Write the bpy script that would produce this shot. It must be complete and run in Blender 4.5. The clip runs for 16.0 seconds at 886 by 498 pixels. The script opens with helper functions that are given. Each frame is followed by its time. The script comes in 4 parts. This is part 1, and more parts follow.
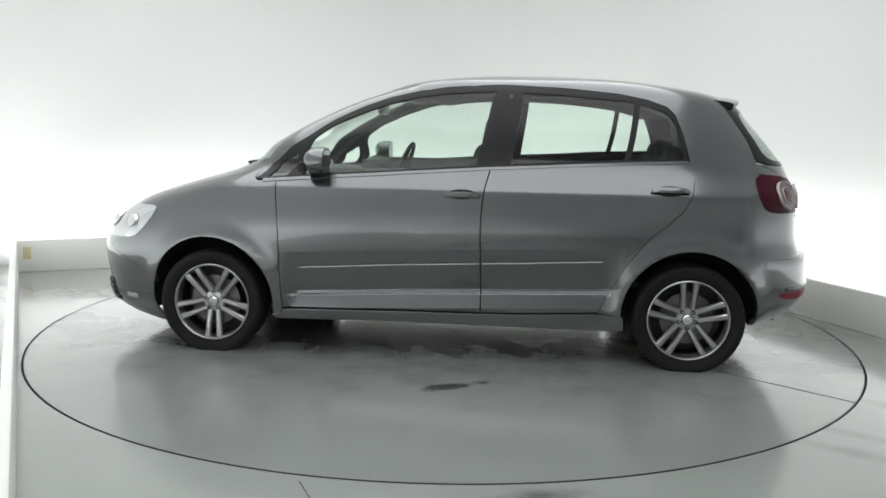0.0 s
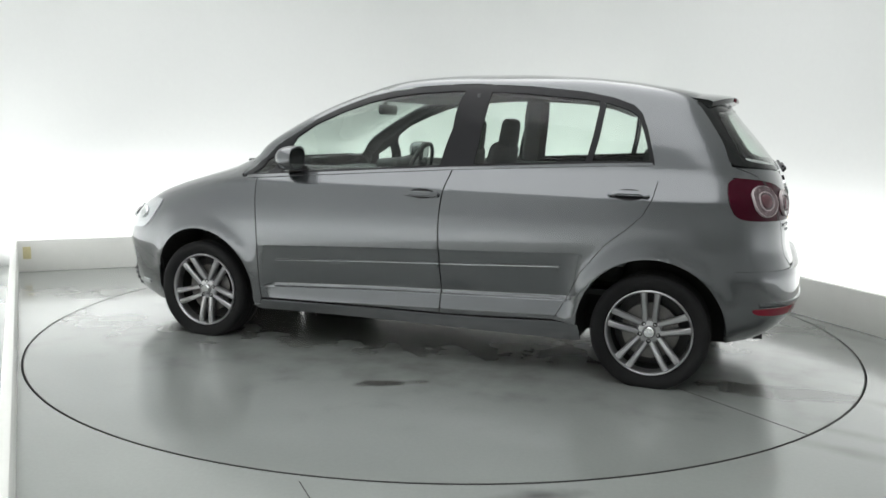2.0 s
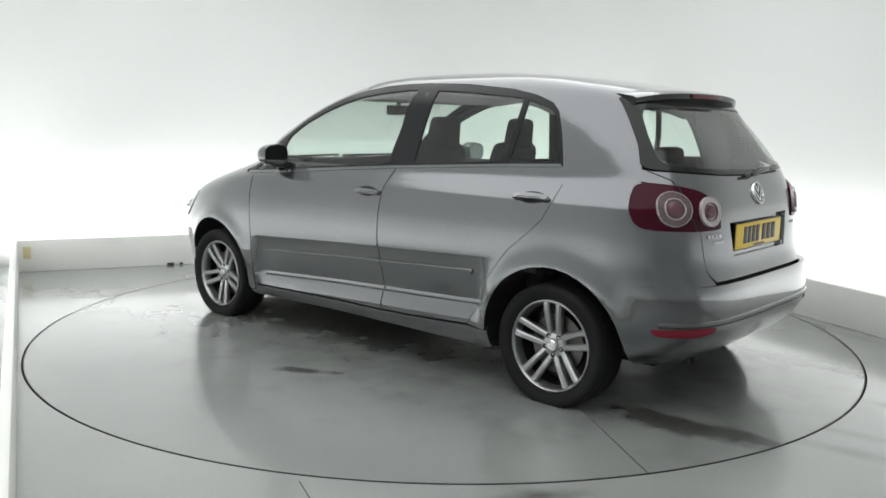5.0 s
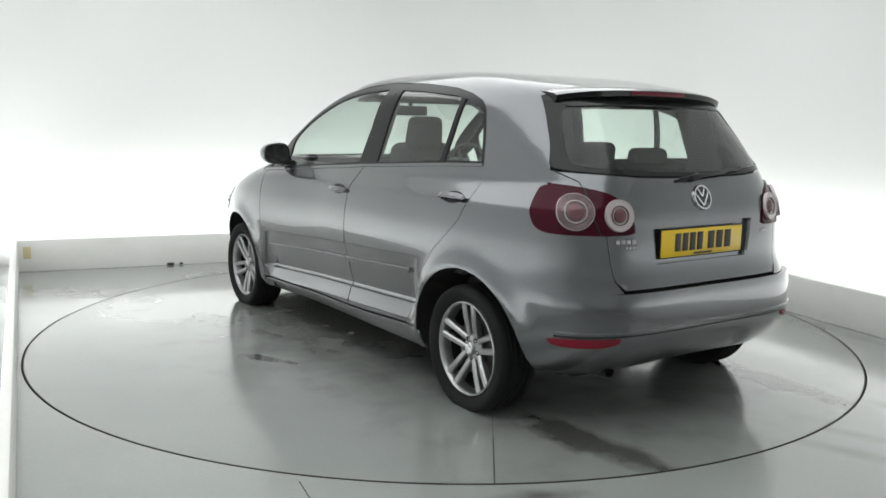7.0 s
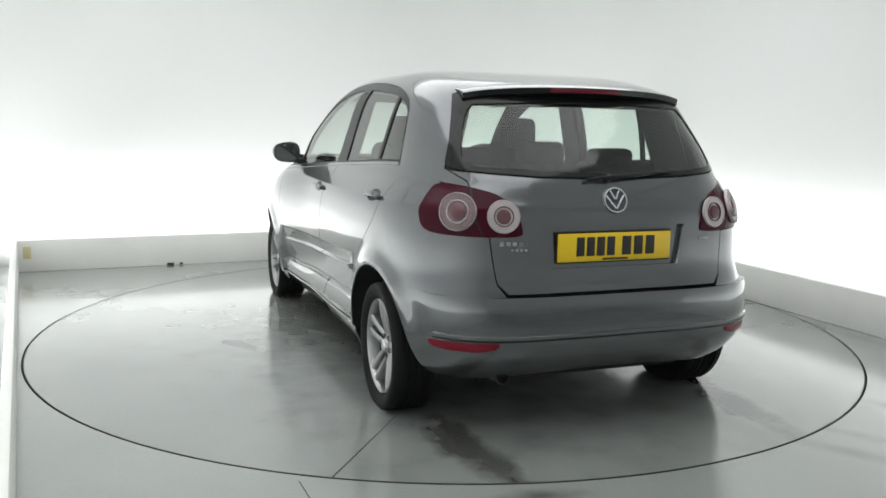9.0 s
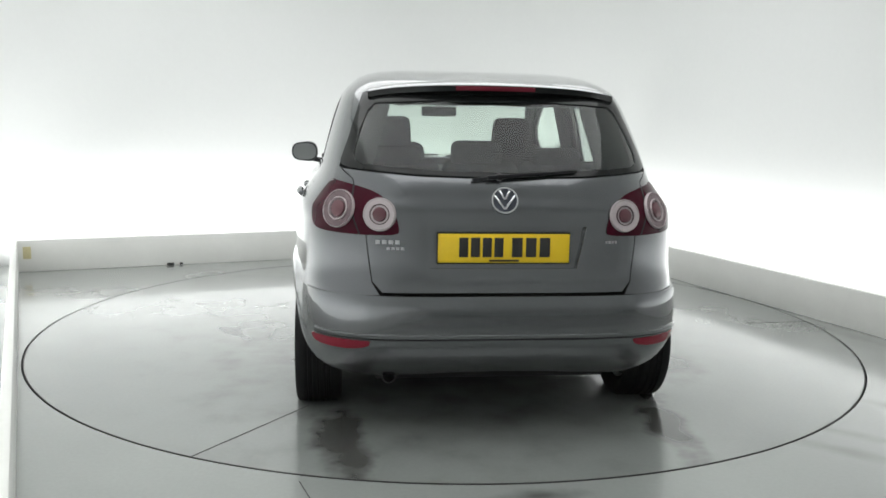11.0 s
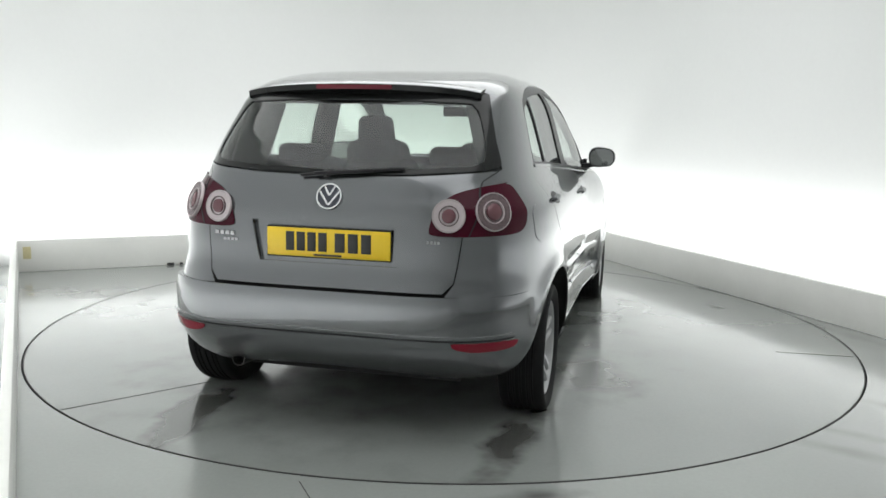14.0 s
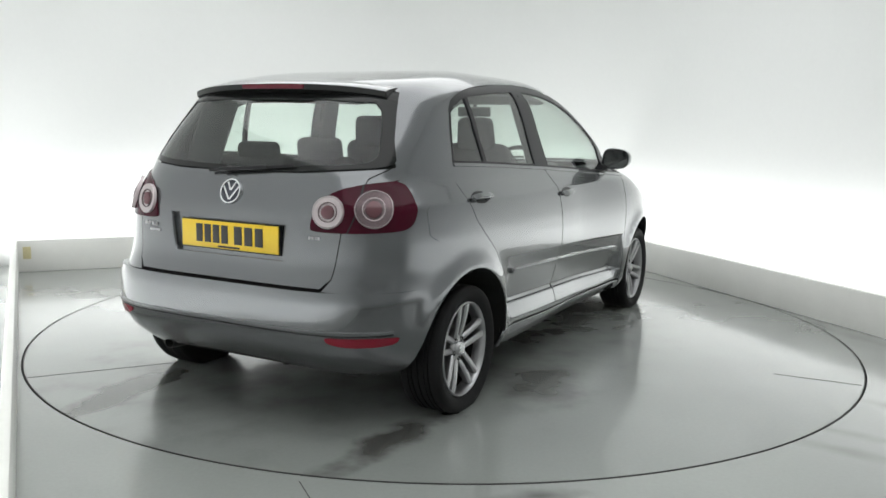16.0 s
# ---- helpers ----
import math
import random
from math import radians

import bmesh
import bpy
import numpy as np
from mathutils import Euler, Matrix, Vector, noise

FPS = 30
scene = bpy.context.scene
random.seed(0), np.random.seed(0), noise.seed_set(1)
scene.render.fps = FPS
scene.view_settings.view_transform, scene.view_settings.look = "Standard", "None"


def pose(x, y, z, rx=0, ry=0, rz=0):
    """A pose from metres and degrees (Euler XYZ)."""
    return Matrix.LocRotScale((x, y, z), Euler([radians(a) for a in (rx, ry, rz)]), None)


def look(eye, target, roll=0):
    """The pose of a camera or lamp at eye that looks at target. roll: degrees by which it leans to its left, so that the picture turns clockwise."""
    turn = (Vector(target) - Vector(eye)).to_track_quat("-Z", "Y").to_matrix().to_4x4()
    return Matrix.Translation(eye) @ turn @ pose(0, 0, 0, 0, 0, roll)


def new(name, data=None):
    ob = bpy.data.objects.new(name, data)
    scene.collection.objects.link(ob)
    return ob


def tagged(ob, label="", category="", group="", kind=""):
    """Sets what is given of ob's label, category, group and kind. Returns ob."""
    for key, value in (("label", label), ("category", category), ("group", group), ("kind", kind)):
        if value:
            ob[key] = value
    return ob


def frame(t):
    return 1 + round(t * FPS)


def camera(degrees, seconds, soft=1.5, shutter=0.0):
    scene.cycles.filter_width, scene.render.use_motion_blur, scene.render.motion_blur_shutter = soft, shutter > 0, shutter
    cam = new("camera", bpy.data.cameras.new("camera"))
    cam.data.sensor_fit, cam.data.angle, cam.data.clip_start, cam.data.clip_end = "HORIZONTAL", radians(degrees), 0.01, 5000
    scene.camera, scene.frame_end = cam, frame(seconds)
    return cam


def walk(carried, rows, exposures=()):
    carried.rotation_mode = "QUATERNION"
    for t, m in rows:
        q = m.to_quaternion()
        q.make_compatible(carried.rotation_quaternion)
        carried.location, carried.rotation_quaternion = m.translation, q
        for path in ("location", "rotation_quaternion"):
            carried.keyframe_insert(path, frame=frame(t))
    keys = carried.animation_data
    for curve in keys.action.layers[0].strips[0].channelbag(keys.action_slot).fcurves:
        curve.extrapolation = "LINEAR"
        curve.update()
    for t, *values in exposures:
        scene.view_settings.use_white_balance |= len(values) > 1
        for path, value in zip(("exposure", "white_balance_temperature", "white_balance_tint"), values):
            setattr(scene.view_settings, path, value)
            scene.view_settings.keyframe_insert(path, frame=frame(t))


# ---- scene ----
# ---- camera ----
cam = camera(55.84, 16.0, soft=1.6)
TURNS = [(t * 0.5, 173.15 - 7.036 * t * 0.5 + 0.0071 * (t * 0.5) ** 2) for t in range(33)]   # seconds, heading of the car in degrees
CAR_AT = Vector((-0.097, -0.004, 0.0))                                                       # car's mid-wheelbase on the table


def camera_pose(eye, pitch, yaw, roll):
    fw = Vector((math.sin(yaw) * math.cos(pitch), math.cos(yaw) * math.cos(pitch), math.sin(pitch)))
    r = Vector((math.cos(yaw), -math.sin(yaw), 0))
    u = r.cross(fw)
    r, u = r * math.cos(roll) + u * math.sin(roll), u * math.cos(roll) - r * math.sin(roll)
    m = Matrix((r, u, -fw)).transposed().to_4x4()
    m.translation = eye
    return m


STAND = camera_pose((0.0, -5.263, 1.277), -0.1503, -0.0032, 0.0181)
walk(cam, [(0, STAND), (16, STAND)], exposures=[(0, 0.0), (16, 0.0)])

# ---- world and lamps ----
world = bpy.data.worlds.new("world")
scene.world = world
world.use_nodes = True
world.node_tree.nodes["Background"].inputs[0].default_value = (0.8, 0.83, 0.85, 1)
world.node_tree.nodes["Background"].inputs[1].default_value = 0.02

# the room, turned against the camera: left, back and right boards
C_LEFT, C_BACK = Vector((-3.49, 1.45, 0)), Vector((1.19, 3.53, 0))
LEFT_END, RIGHT_END = Vector((-0.75, -3.96, 0)), Vector((4.45, -4.41, 0))
FILL_END = Vector((0.7, -6.82, 0))


def area_lamp(name, at, towards, sx, sy, watts, colour=(1, 1, 1)):
    d = bpy.data.lights.new(name, "AREA")
    d.shape, d.size, d.size_y, d.energy, d.color = "RECTANGLE", sx, sy, watts, colour
    ob = new(name, d)
    ob.matrix_world = look(at, towards)
    return ob


def trough_lamp(a, b, watts):
    """A strip of tubes behind a board from a to b, shining up on the wall."""
    mid, along = (a + b) / 2, (b - a)
    out = Vector((-along.y, along.x, 0)).normalized()
    d = bpy.data.lights.new("trough_lamp", "AREA")
    d.shape, d.size, d.size_y, d.energy, d.color = "RECTANGLE", along.length, 0.12, watts, (0.985, 1.0, 1.0)
    ob = new("trough_lamp", d)
    x = along.normalized()
    z = -(Vector((0, 0, 1)) + out * 0.55).normalized()
    y = z.cross(x)
    m = Matrix((x, y, z)).transposed().to_4x4()
    m.translation = mid + out * 0.16 + Vector((0, 0, 0.07))
    ob.matrix_world = m
    return ob


trough_lamp(LEFT_END, C_LEFT, 40)
# unseen fill strip, added past the left board to brighten the car's tail
trough_lamp(FILL_END, LEFT_END, 10)
trough_lamp(C_LEFT, C_BACK, 34)
trough_lamp(C_BACK, RIGHT_END, 50)
area_lamp("ceiling_softbox", (-0.3, -1.2, 3.12), (-0.3, -1.2, 0), 4.4, 6.0, 130, (0.985, 1.0, 1.0))


# ---- materials ----
def material(name, colour, rough=0.5, metal=0.0, grain=0.0, scale=40.0, bump=0.0, coat=0.0, stain=0.0, stain_scale=2.0, coat_rough=0.05, spec=0.5):
    """A surface with fine grain, broad stains and slight relief."""
    m = bpy.data.materials.new(name)
    m.use_nodes = True
    nt = m.node_tree
    p = nt.nodes["Principled BSDF"]
    p.inputs["Base Color"].default_value = (*colour, 1)
    p.inputs["Roughness"].default_value = rough
    p.inputs["Metallic"].default_value = metal
    p.inputs["Coat Weight"].default_value = coat
    p.inputs["Coat Roughness"].default_value = coat_rough
    p.inputs["Specular IOR Level"].default_value = spec
    tc = nt.nodes.new("ShaderNodeTexCoord")
    col = None
    if grain or stain:
        for amount, sc, det in ((grain, scale, 3), (stain, stain_scale, 2.5)):
            if not amount:
                continue
            n = nt.nodes.new("ShaderNodeTexNoise")
            n.inputs["Scale"].default_value, n.inputs["Detail"].default_value = sc, det
            nt.links.new(tc.outputs["Object"], n.inputs["Vector"])
            mr = nt.nodes.new("ShaderNodeMapRange")
            mr.inputs["From Min"].default_value, mr.inputs["From Max"].default_value = 0.15, 0.85
            mr.inputs["To Min"].default_value, mr.inputs["To Max"].default_value = 1 - amount, 1 + amount
            nt.links.new(n.outputs["Fac"], mr.inputs["Value"])
            mx = nt.nodes.new("ShaderNodeMix")
            mx.data_type, mx.blend_type = "RGBA", "MULTIPLY"
            mx.inputs["Factor"].default_value = 1
            if col is None:
                mx.inputs["A"].default_value = (*colour, 1)
            else:
                nt.links.new(col, mx.inputs["A"])
            nt.links.new(mr.outputs["Result"], mx.inputs["B"])
            col = mx.outputs["Result"]
        nt.links.new(col, p.inputs["Base Color"])
    if bump:
        n = nt.nodes.new("ShaderNodeTexNoise")
        n.inputs["Scale"].default_value = scale
        nt.links.new(tc.outputs["Object"], n.inputs["Vector"])
        b = nt.nodes.new("ShaderNodeBump")
        b.inputs["Strength"].default_value, b.inputs["Distance"].default_value = bump, 0.002
        nt.links.new(n.outputs["Fac"], b.inputs["Height"])
        nt.links.new(b.outputs["Normal"], p.inputs["Normal"])
    return m


def floor_material(name, colour, patches):
    """Grey-green painted concrete, polished, with worn wet patches, one of them painted shade under the car: (x, y,
    half length, half width, turn in degrees, strength).
    """
    m = material(name, colour, 0.3, 0, 0.04, 60, 0, stain=0.07, stain_scale=1.1, coat=0.5, coat_rough=0.09)
    nt = m.node_tree
    p = nt.nodes["Principled BSDF"]
    p.inputs["Specular IOR Level"].default_value = 1.0
    tc = nt.nodes.new("ShaderNodeTexCoord")
    n = nt.nodes.new("ShaderNodeTexNoise")
    n.inputs["Scale"].default_value, n.inputs["Detail"].default_value = 4.5, 3
    nt.links.new(tc.outputs["Object"], n.inputs["Vector"])
    total = None
    for x, y, a, b, turn, strength in patches:
        mp = nt.nodes.new("ShaderNodeMapping")
        mp.vector_type = "TEXTURE"
        mp.inputs["Location"].default_value = (x, y, 0)
        mp.inputs["Rotation"].default_value = (0, 0, radians(turn))
        mp.inputs["Scale"].default_value = (a, b, 1)
        nt.links.new(tc.outputs["Object"], mp.inputs["Vector"])
        ln = nt.nodes.new("ShaderNodeVectorMath")
        ln.operation = "LENGTH"
        nt.links.new(mp.outputs["Vector"], ln.inputs[0])
        ad = nt.nodes.new("ShaderNodeMath")
        ad.operation = "MULTIPLY_ADD"
        nt.links.new(n.outputs["Fac"], ad.inputs[0])
        ad.inputs[1].default_value = 2.2
        nt.links.new(ln.outputs["Value"], ad.inputs[2])
        mr = nt.nodes.new("ShaderNodeMapRange")
        mr.interpolation_type = "SMOOTHSTEP"
        mr.inputs["From Min"].default_value, mr.inputs["From Max"].default_value = (1.4, 2.3) if strength > 0.8 else (0.8, 2.6)
        mr.inputs["To Min"].default_value, mr.inputs["To Max"].default_value = strength, 0
        nt.links.new(ad.outputs[0], mr.inputs["Value"])
        if total is None:
            total = mr.outputs["Result"]
        else:
            mm = nt.nodes.new("ShaderNodeMath")
            mm.operation = "MAXIMUM"
            nt.links.new(total, mm.inputs[0])
            nt.links.new(mr.outputs["Result"], mm.inputs[1])
            total = mm.outputs[0]
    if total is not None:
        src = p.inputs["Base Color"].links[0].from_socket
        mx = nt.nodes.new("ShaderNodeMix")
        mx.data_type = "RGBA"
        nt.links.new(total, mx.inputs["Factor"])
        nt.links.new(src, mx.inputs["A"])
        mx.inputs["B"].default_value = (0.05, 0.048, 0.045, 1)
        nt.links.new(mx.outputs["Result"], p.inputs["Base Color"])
    # gloss wanders with the wear
    n2 = nt.nodes.new("ShaderNodeTexNoise")
    n2.inputs["Scale"].default_value, n2.inputs["Detail"].default_value = 2.2, 2
    nt.links.new(tc.outputs["Object"], n2.inputs["Vector"])
    mr = nt.nodes.new("ShaderNodeMapRange")
    mr.inputs["From Min"].default_value, mr.inputs["From Max"].default_value = 0.15, 0.85
    mr.inputs["To Min"].default_value, mr.inputs["To Max"].default_value = 0.13, 0.28
    nt.links.new(n2.outputs["Fac"], mr.inputs["Value"])
    nt.links.new(mr.outputs["Result"], p.inputs["Roughness"])
    return m


WALL = material("white_wall_paint", (0.8, 0.81, 0.8), 0.8, 0, 0.01, 30, 0.05, stain=0.012, stain_scale=0.8)
BOARD = material("white_board_paint", (0.8, 0.8, 0.77), 0.5, 0, 0.015, 25, 0.08, stain=0.04, stain_scale=3)
FLOOR = floor_material("painted_concrete", (0.29, 0.306, 0.294), [(0.33, -2.52, 0.17, 0.05, 10, 0.8), (1.7, -1.83, 0.36, 0.05, -38, 0.4), (1.62, -2.05, 0.3, 0.05, -35, 0.35), (2.1, -1.5, 0.3, 0.06, -45, 0.4),
    (2.2, 0.7, 1.0, 0.06, -67.7, 0.45), (1.55, 2.3, 0.7, 0.05, -67.7, 0.35), (2.75, -0.6, 0.6, 0.05, -67.7, 0.3)])
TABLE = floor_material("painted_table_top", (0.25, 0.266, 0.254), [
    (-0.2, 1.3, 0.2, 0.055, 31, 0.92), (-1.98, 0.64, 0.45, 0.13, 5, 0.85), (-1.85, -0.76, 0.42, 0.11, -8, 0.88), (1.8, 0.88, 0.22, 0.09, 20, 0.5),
    # first the shade under the car, painted into the table; then a stain
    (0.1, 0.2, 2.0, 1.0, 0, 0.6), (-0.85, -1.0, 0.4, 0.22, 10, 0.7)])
GAP = material("dark_gap", (0.012, 0.013, 0.012), 0.8)


# ---- mesh helpers ----
def link_mesh(name, verts, faces, mat, smooth=True):
    me = bpy.data.meshes.new(name)
    me.from_pydata([tuple(v) for v in verts], [], faces)
    me.update()
    if smooth:
        me.shade_smooth()
    me.materials.append(mat)
    return me


def part(name, me, parent, label="", at=None):
    """Links a mesh as one object under a thing or a part."""
    ob = new(name, me)
    ob.parent = parent
    if at is not None:
        ob.matrix_basis = at
    return tagged(ob, label)


def thing(name, label, category, at=None, group="", kind="", me=None):
    ob = new(name, me)
    if at is not None:
        ob.matrix_world = at
    return tagged(ob, label, category, group, kind)


def finish(name, bm, mat, smooth=True, angle=35):
    me = bpy.data.meshes.new(name)
    bmesh.ops.recalc_face_normals(bm, faces=bm.faces)
    bm.to_mesh(me)
    bm.free()
    me.materials.append(mat)
    if smooth:
        me.shade_smooth()
        me.set_sharp_from_angle(angle=radians(angle))
    return me


def box(sx, sy, sz, mat, bevel=0.0, name="box", at=(0, 0, 0), seg=2, taper=None):
    """A box with rounded edges; taper scales its top in x and y."""
    bm = bmesh.new()
    bmesh.ops.create_cube(bm, size=1)
    for v in bm.verts:
        k = taper if taper and v.co.z > 0 else (1, 1)
        v.co = Vector((v.co.x * sx * k[0], v.co.y * sy * k[1], v.co.z * sz)) + Vector(at)
    if bevel:
        bmesh.ops.bevel(bm, geom=bm.edges[:], offset=bevel, segments=seg, profile=0.5, affect="EDGES")
    return finish(name, bm, mat)


def lathe(profile, mat, steps=64, name="lathe", axis="y"):
    """Turns (radius, along) points round the y axis."""
    verts, faces = [], []
    n = len(profile)
    for i in range(steps):
        a = 2 * math.pi * i / steps
        for r, h in profile:
            verts.append((r * math.cos(a), h, r * math.sin(a)) if axis == "y" else (r * math.cos(a), r * math.sin(a), h) if axis == "z" else (h, r * math.cos(a), r * math.sin(a)))
    for i in range(steps):
        j = (i + 1) % steps
        for k in range(n - 1):
            faces.append((i * n + k, i * n + k + 1, j * n + k + 1, j * n + k))
    bm = bmesh.new()
    vs = [bm.verts.new(v) for v in verts]
    for f in faces:
        bm.faces.new([vs[i] for i in f])
    bmesh.ops.remove_doubles(bm, verts=bm.verts, dist=1e-5)
    return finish(name, bm, mat)


# ---- the studio ----
def board(a, b, name, label):
    along = b - a
    out = Vector((-along.y, along.x, 0)).normalized()
    th, h = 0.04, 0.262
    me = box(along.length, th, h, BOARD, 0.006, name)
    m = Matrix((along.normalized(), out, Vector((0, 0, 1)))).transposed().to_4x4()
    m.translation = (a + b) / 2 + out * th / 2 + Vector((0, 0, h / 2))
    return thing(name, label, "board", m, kind="structure", me=me)


def rounded_path(points, radius, steps=14):
    """A closed path with rounded corners."""
    out = []
    n = len(points)
    for i in range(n):
        p, a, b = points[i], points[i - 1], points[(i + 1) % n]
        da, db = (a - p).normalized(), (b - p).normalized()
        ang = da.angle(db)
        t = radius / math.tan(ang / 2)
        c = p + (da + db).normalized() * (radius / math.sin(ang / 2))
        s, e = p + da * t - c, p + db * t - c
        for k in range(steps + 1):
            out.append(c + s.slerp(e, k / steps))
    return out


def studio():
    e1 = (RIGHT_END - C_BACK).normalized()
    e2 = (C_BACK - C_LEFT).normalized()
    off = 0.42
    el = (LEFT_END - C_LEFT).normalized()
    nl, nb, nr = Vector((el.y, -el.x, 0)), Vector((-e2.y, e2.x, 0)), Vector((-e1.y, e1.x, 0))
    cl = C_LEFT + nl * off + nb * off
    cb = C_BACK + nb * off + nr * off
    fl, fr = cl + el * 10.3, cb + e1 * 10.3
    path = rounded_path([fl, cl, cb, fr], 0.75)
    ztop, cove = 3.2, 0.7
    # wall with a cove into the ceiling
    centre = sum((Vector(p) for p in path), Vector()) / len(path)
    rings = [(0.0, -0.02), (0.0, 1.0), (0.0, 2.0)] + [(cove * (1 - math.cos(radians(a))), ztop - cove + cove * math.sin(radians(a))) for a in range(0, 91, 10)]
    verts, faces = [], []
    n = len(path)
    for ins, z in rings:
        for p in path:
            d = (centre - p)
            verts.append(p + d.normalized() * ins + Vector((0, 0, z)))
    for k in range(len(rings) - 1):
        for i in range(n):
            j = (i + 1) % n
            faces.append((k * n + i, (k + 1) * n + i, (k + 1) * n + j, k * n + j))
    me = link_mesh("wall", verts, faces, WALL)
    ob = thing("wall", "seamless matt white studio wall with rounded corners", "wall", kind="structure", me=me)
    sol = ob.modifiers.new("thickness", "SOLIDIFY")
    sol.thickness, sol.offset = 0.12, -1
    me = link_mesh("ceiling", [p + (centre - p).normalized() * cove + Vector((0, 0, ztop)) for p in path] + [p + (centre - p).normalized() * cove + Vector((0, 0, ztop + 0.12)) for p in path],
                   [tuple(range(n))[::-1], tuple(range(n, 2 * n))] + [(i, (i + 1) % n, n + (i + 1) % n, n + i) for i in range(n)], WALL, False)
    thing("ceiling", "plain white studio ceiling", "ceiling", kind="structure", me=me)
    # floor with a round hole for the table
    R = 2.443
    bm = bmesh.new()
    K = 160
    inner = [bm.verts.new((R * math.cos(2 * math.pi * k / K), R * math.sin(2 * math.pi * k / K), 0)) for k in range(K)]
    lip = [bm.verts.new((v.co.x, v.co.y, -0.12)) for v in inner]
    far = [bm.verts.new((9 * math.cos(2 * math.pi * k / K), 9 * math.sin(2 * math.pi * k / K), 0)) for k in range(K)]
    for k in range(K):
        j = (k + 1) % K
        bm.faces.new((inner[k], far[k], far[j], inner[j]))
        bm.faces.new((lip[k], inner[k], inner[j], lip[j]))
    me = finish("floor", bm, FLOOR, False)
    thing("floor", "grey-green painted concrete floor, worn and glossy", "floor", kind="structure", me=me)
    me = lathe([(0.0, -0.13), (R + 0.1, -0.13)], GAP, 96, "pit", "z")
    thing("pit_floor", "dark pit under the turntable", "floor", kind="structure", me=me)


studio()
board(LEFT_END, C_LEFT, "low_board_left", "low white painted board, scuffed, hiding strip lights")
# unseen board, added only to stand before the extra fill strip
board(FILL_END, LEFT_END, "added_board_unseen", "low white painted board, hiding strip lights along the wall")
board(C_LEFT, C_BACK, "low_board_back", "low white painted board, hiding strip lights along the wall")
board(C_BACK, RIGHT_END, "low_board_right", "low white painted board, hiding strip lights along the wall")

R_TABLE = 2.435
turntable = thing("turntable", "round grey-green painted turntable flush with the floor, stained", "turntable")
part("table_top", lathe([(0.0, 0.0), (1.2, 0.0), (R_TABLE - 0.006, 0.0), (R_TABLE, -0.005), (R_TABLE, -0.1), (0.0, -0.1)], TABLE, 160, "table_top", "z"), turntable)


JOINT = material("grimy_joint", (0.04, 0.04, 0.038), 0.8)


def table_joint(x0, y0, x1, y1, w=0.003):
    """A joint between the table's plates."""
    d = Vector((x1 - x0, y1 - y0, 0))
    me = box(d.length, w, 0.003, JOINT, 0, "plate_joint")
    m = Matrix.Rotation(math.atan2(d.y, d.x), 4, "Z")
    m.translation = ((x0 + x1) / 2, (y0 + y1) / 2, 0.0)
    part("plate_joint", me, turntable, "dark joint between the table's plates", m)


table_joint(-2.11, 1.205, -1.76, 0.945, 0.005)
table_joint(-1.76, 0.945, -1.55, 0.79, 0.0022)
table_joint(-0.06, -2.42, -0.085, -2.0)
part("table_edge", lathe([(R_TABLE - 0.005, -0.001), (R_TABLE - 0.004, 0.001), (R_TABLE - 0.001, 0.001), (R_TABLE + 0.001, -0.006), (R_TABLE + 0.001, -0.1)], material("dark_steel_edge", (0.06, 0.06, 0.06), 0.45, 0.6), 160, "table_edge", "z"), turntable, "dark steel edge of the turntable")


def on_board(a, b, s, h, name, label, category, me):
    """Sets a small thing against the inner face of a board, s metres along it."""
    along = (b - a).normalized()
    out = Vector((-along.y, along.x, 0))
    m = Matrix((along, out, Vector((0, 0, 1)))).transposed().to_4x4()
    m.translation = a + along * s - out * 0.004 + Vector((0, 0, h))
    return thing(name, label, category, m, me=me)


YELLOWED = material("yellowed_tape", (0.62, 0.56, 0.33), 0.6, 0, 0.1, 60, 0.2)
DARK_RUBBER = material("dark_rubber", (0.02, 0.02, 0.02), 0.7, 0, 0.2, 90)
on_board(C_LEFT, C_BACK, 0.07, 0.16, "tape_patch", "yellowed tape patch stuck on the white board", "tape", box(0.06, 0.004, 0.1, YELLOWED, 0.001, "tape_patch"))
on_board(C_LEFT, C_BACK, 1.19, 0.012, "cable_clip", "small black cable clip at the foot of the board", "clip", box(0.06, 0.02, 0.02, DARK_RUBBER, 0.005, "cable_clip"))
on_board(C_LEFT, C_BACK, 1.28, 0.012, "cable_clip", "small black cable clip at the foot of the board", "clip", box(0.025, 0.02, 0.016, DARK_RUBBER, 0.004, "cable_clip"))

joint = box(0.16, 0.0035, 0.003, JOINT, 0, "floor_joint")
m = Matrix.Rotation(radians(-66), 4, "Z")
m.translation = (-0.475, -2.51, 0.0)
thing("floor_joint", "grimy joint between two concrete floor slabs", "joint", m, kind="structure", me=joint)

# ---- the car's skin: level sections, each a rounded oblong between nose, tail and flanks ----
from mathutils import geometry

PAINT = material("grey_metallic_paint", (0.142, 0.148, 0.156), 0.22, 0.85, 0.03, 900, 0, coat=1.0, coat_rough=0.04)
BLACK = material("black_trim", (0.013, 0.013, 0.015), 0.3, 0, 0.1, 200, spec=0.25)
GLOSS_BLACK = material("gloss_black_glass_border", (0.01, 0.011, 0.011), 0.1, spec=0.3)
RUBBER = material("tyre_rubber", (0.009, 0.009, 0.0095), 0.75, 0, 0.15, 120, 0.3, spec=0.25)
# real arch liner black, reused where shade is painted into gaps and holes
LINER_AND_SHADE = material("arch_liner_and_shade", (0.012, 0.012, 0.012), 0.9, 0, 0.2, 50, 0.2)
ALLOY = material("silver_alloy", (0.4, 0.4, 0.41), 0.33, 0.9, 0.03, 300, coat=0.5)
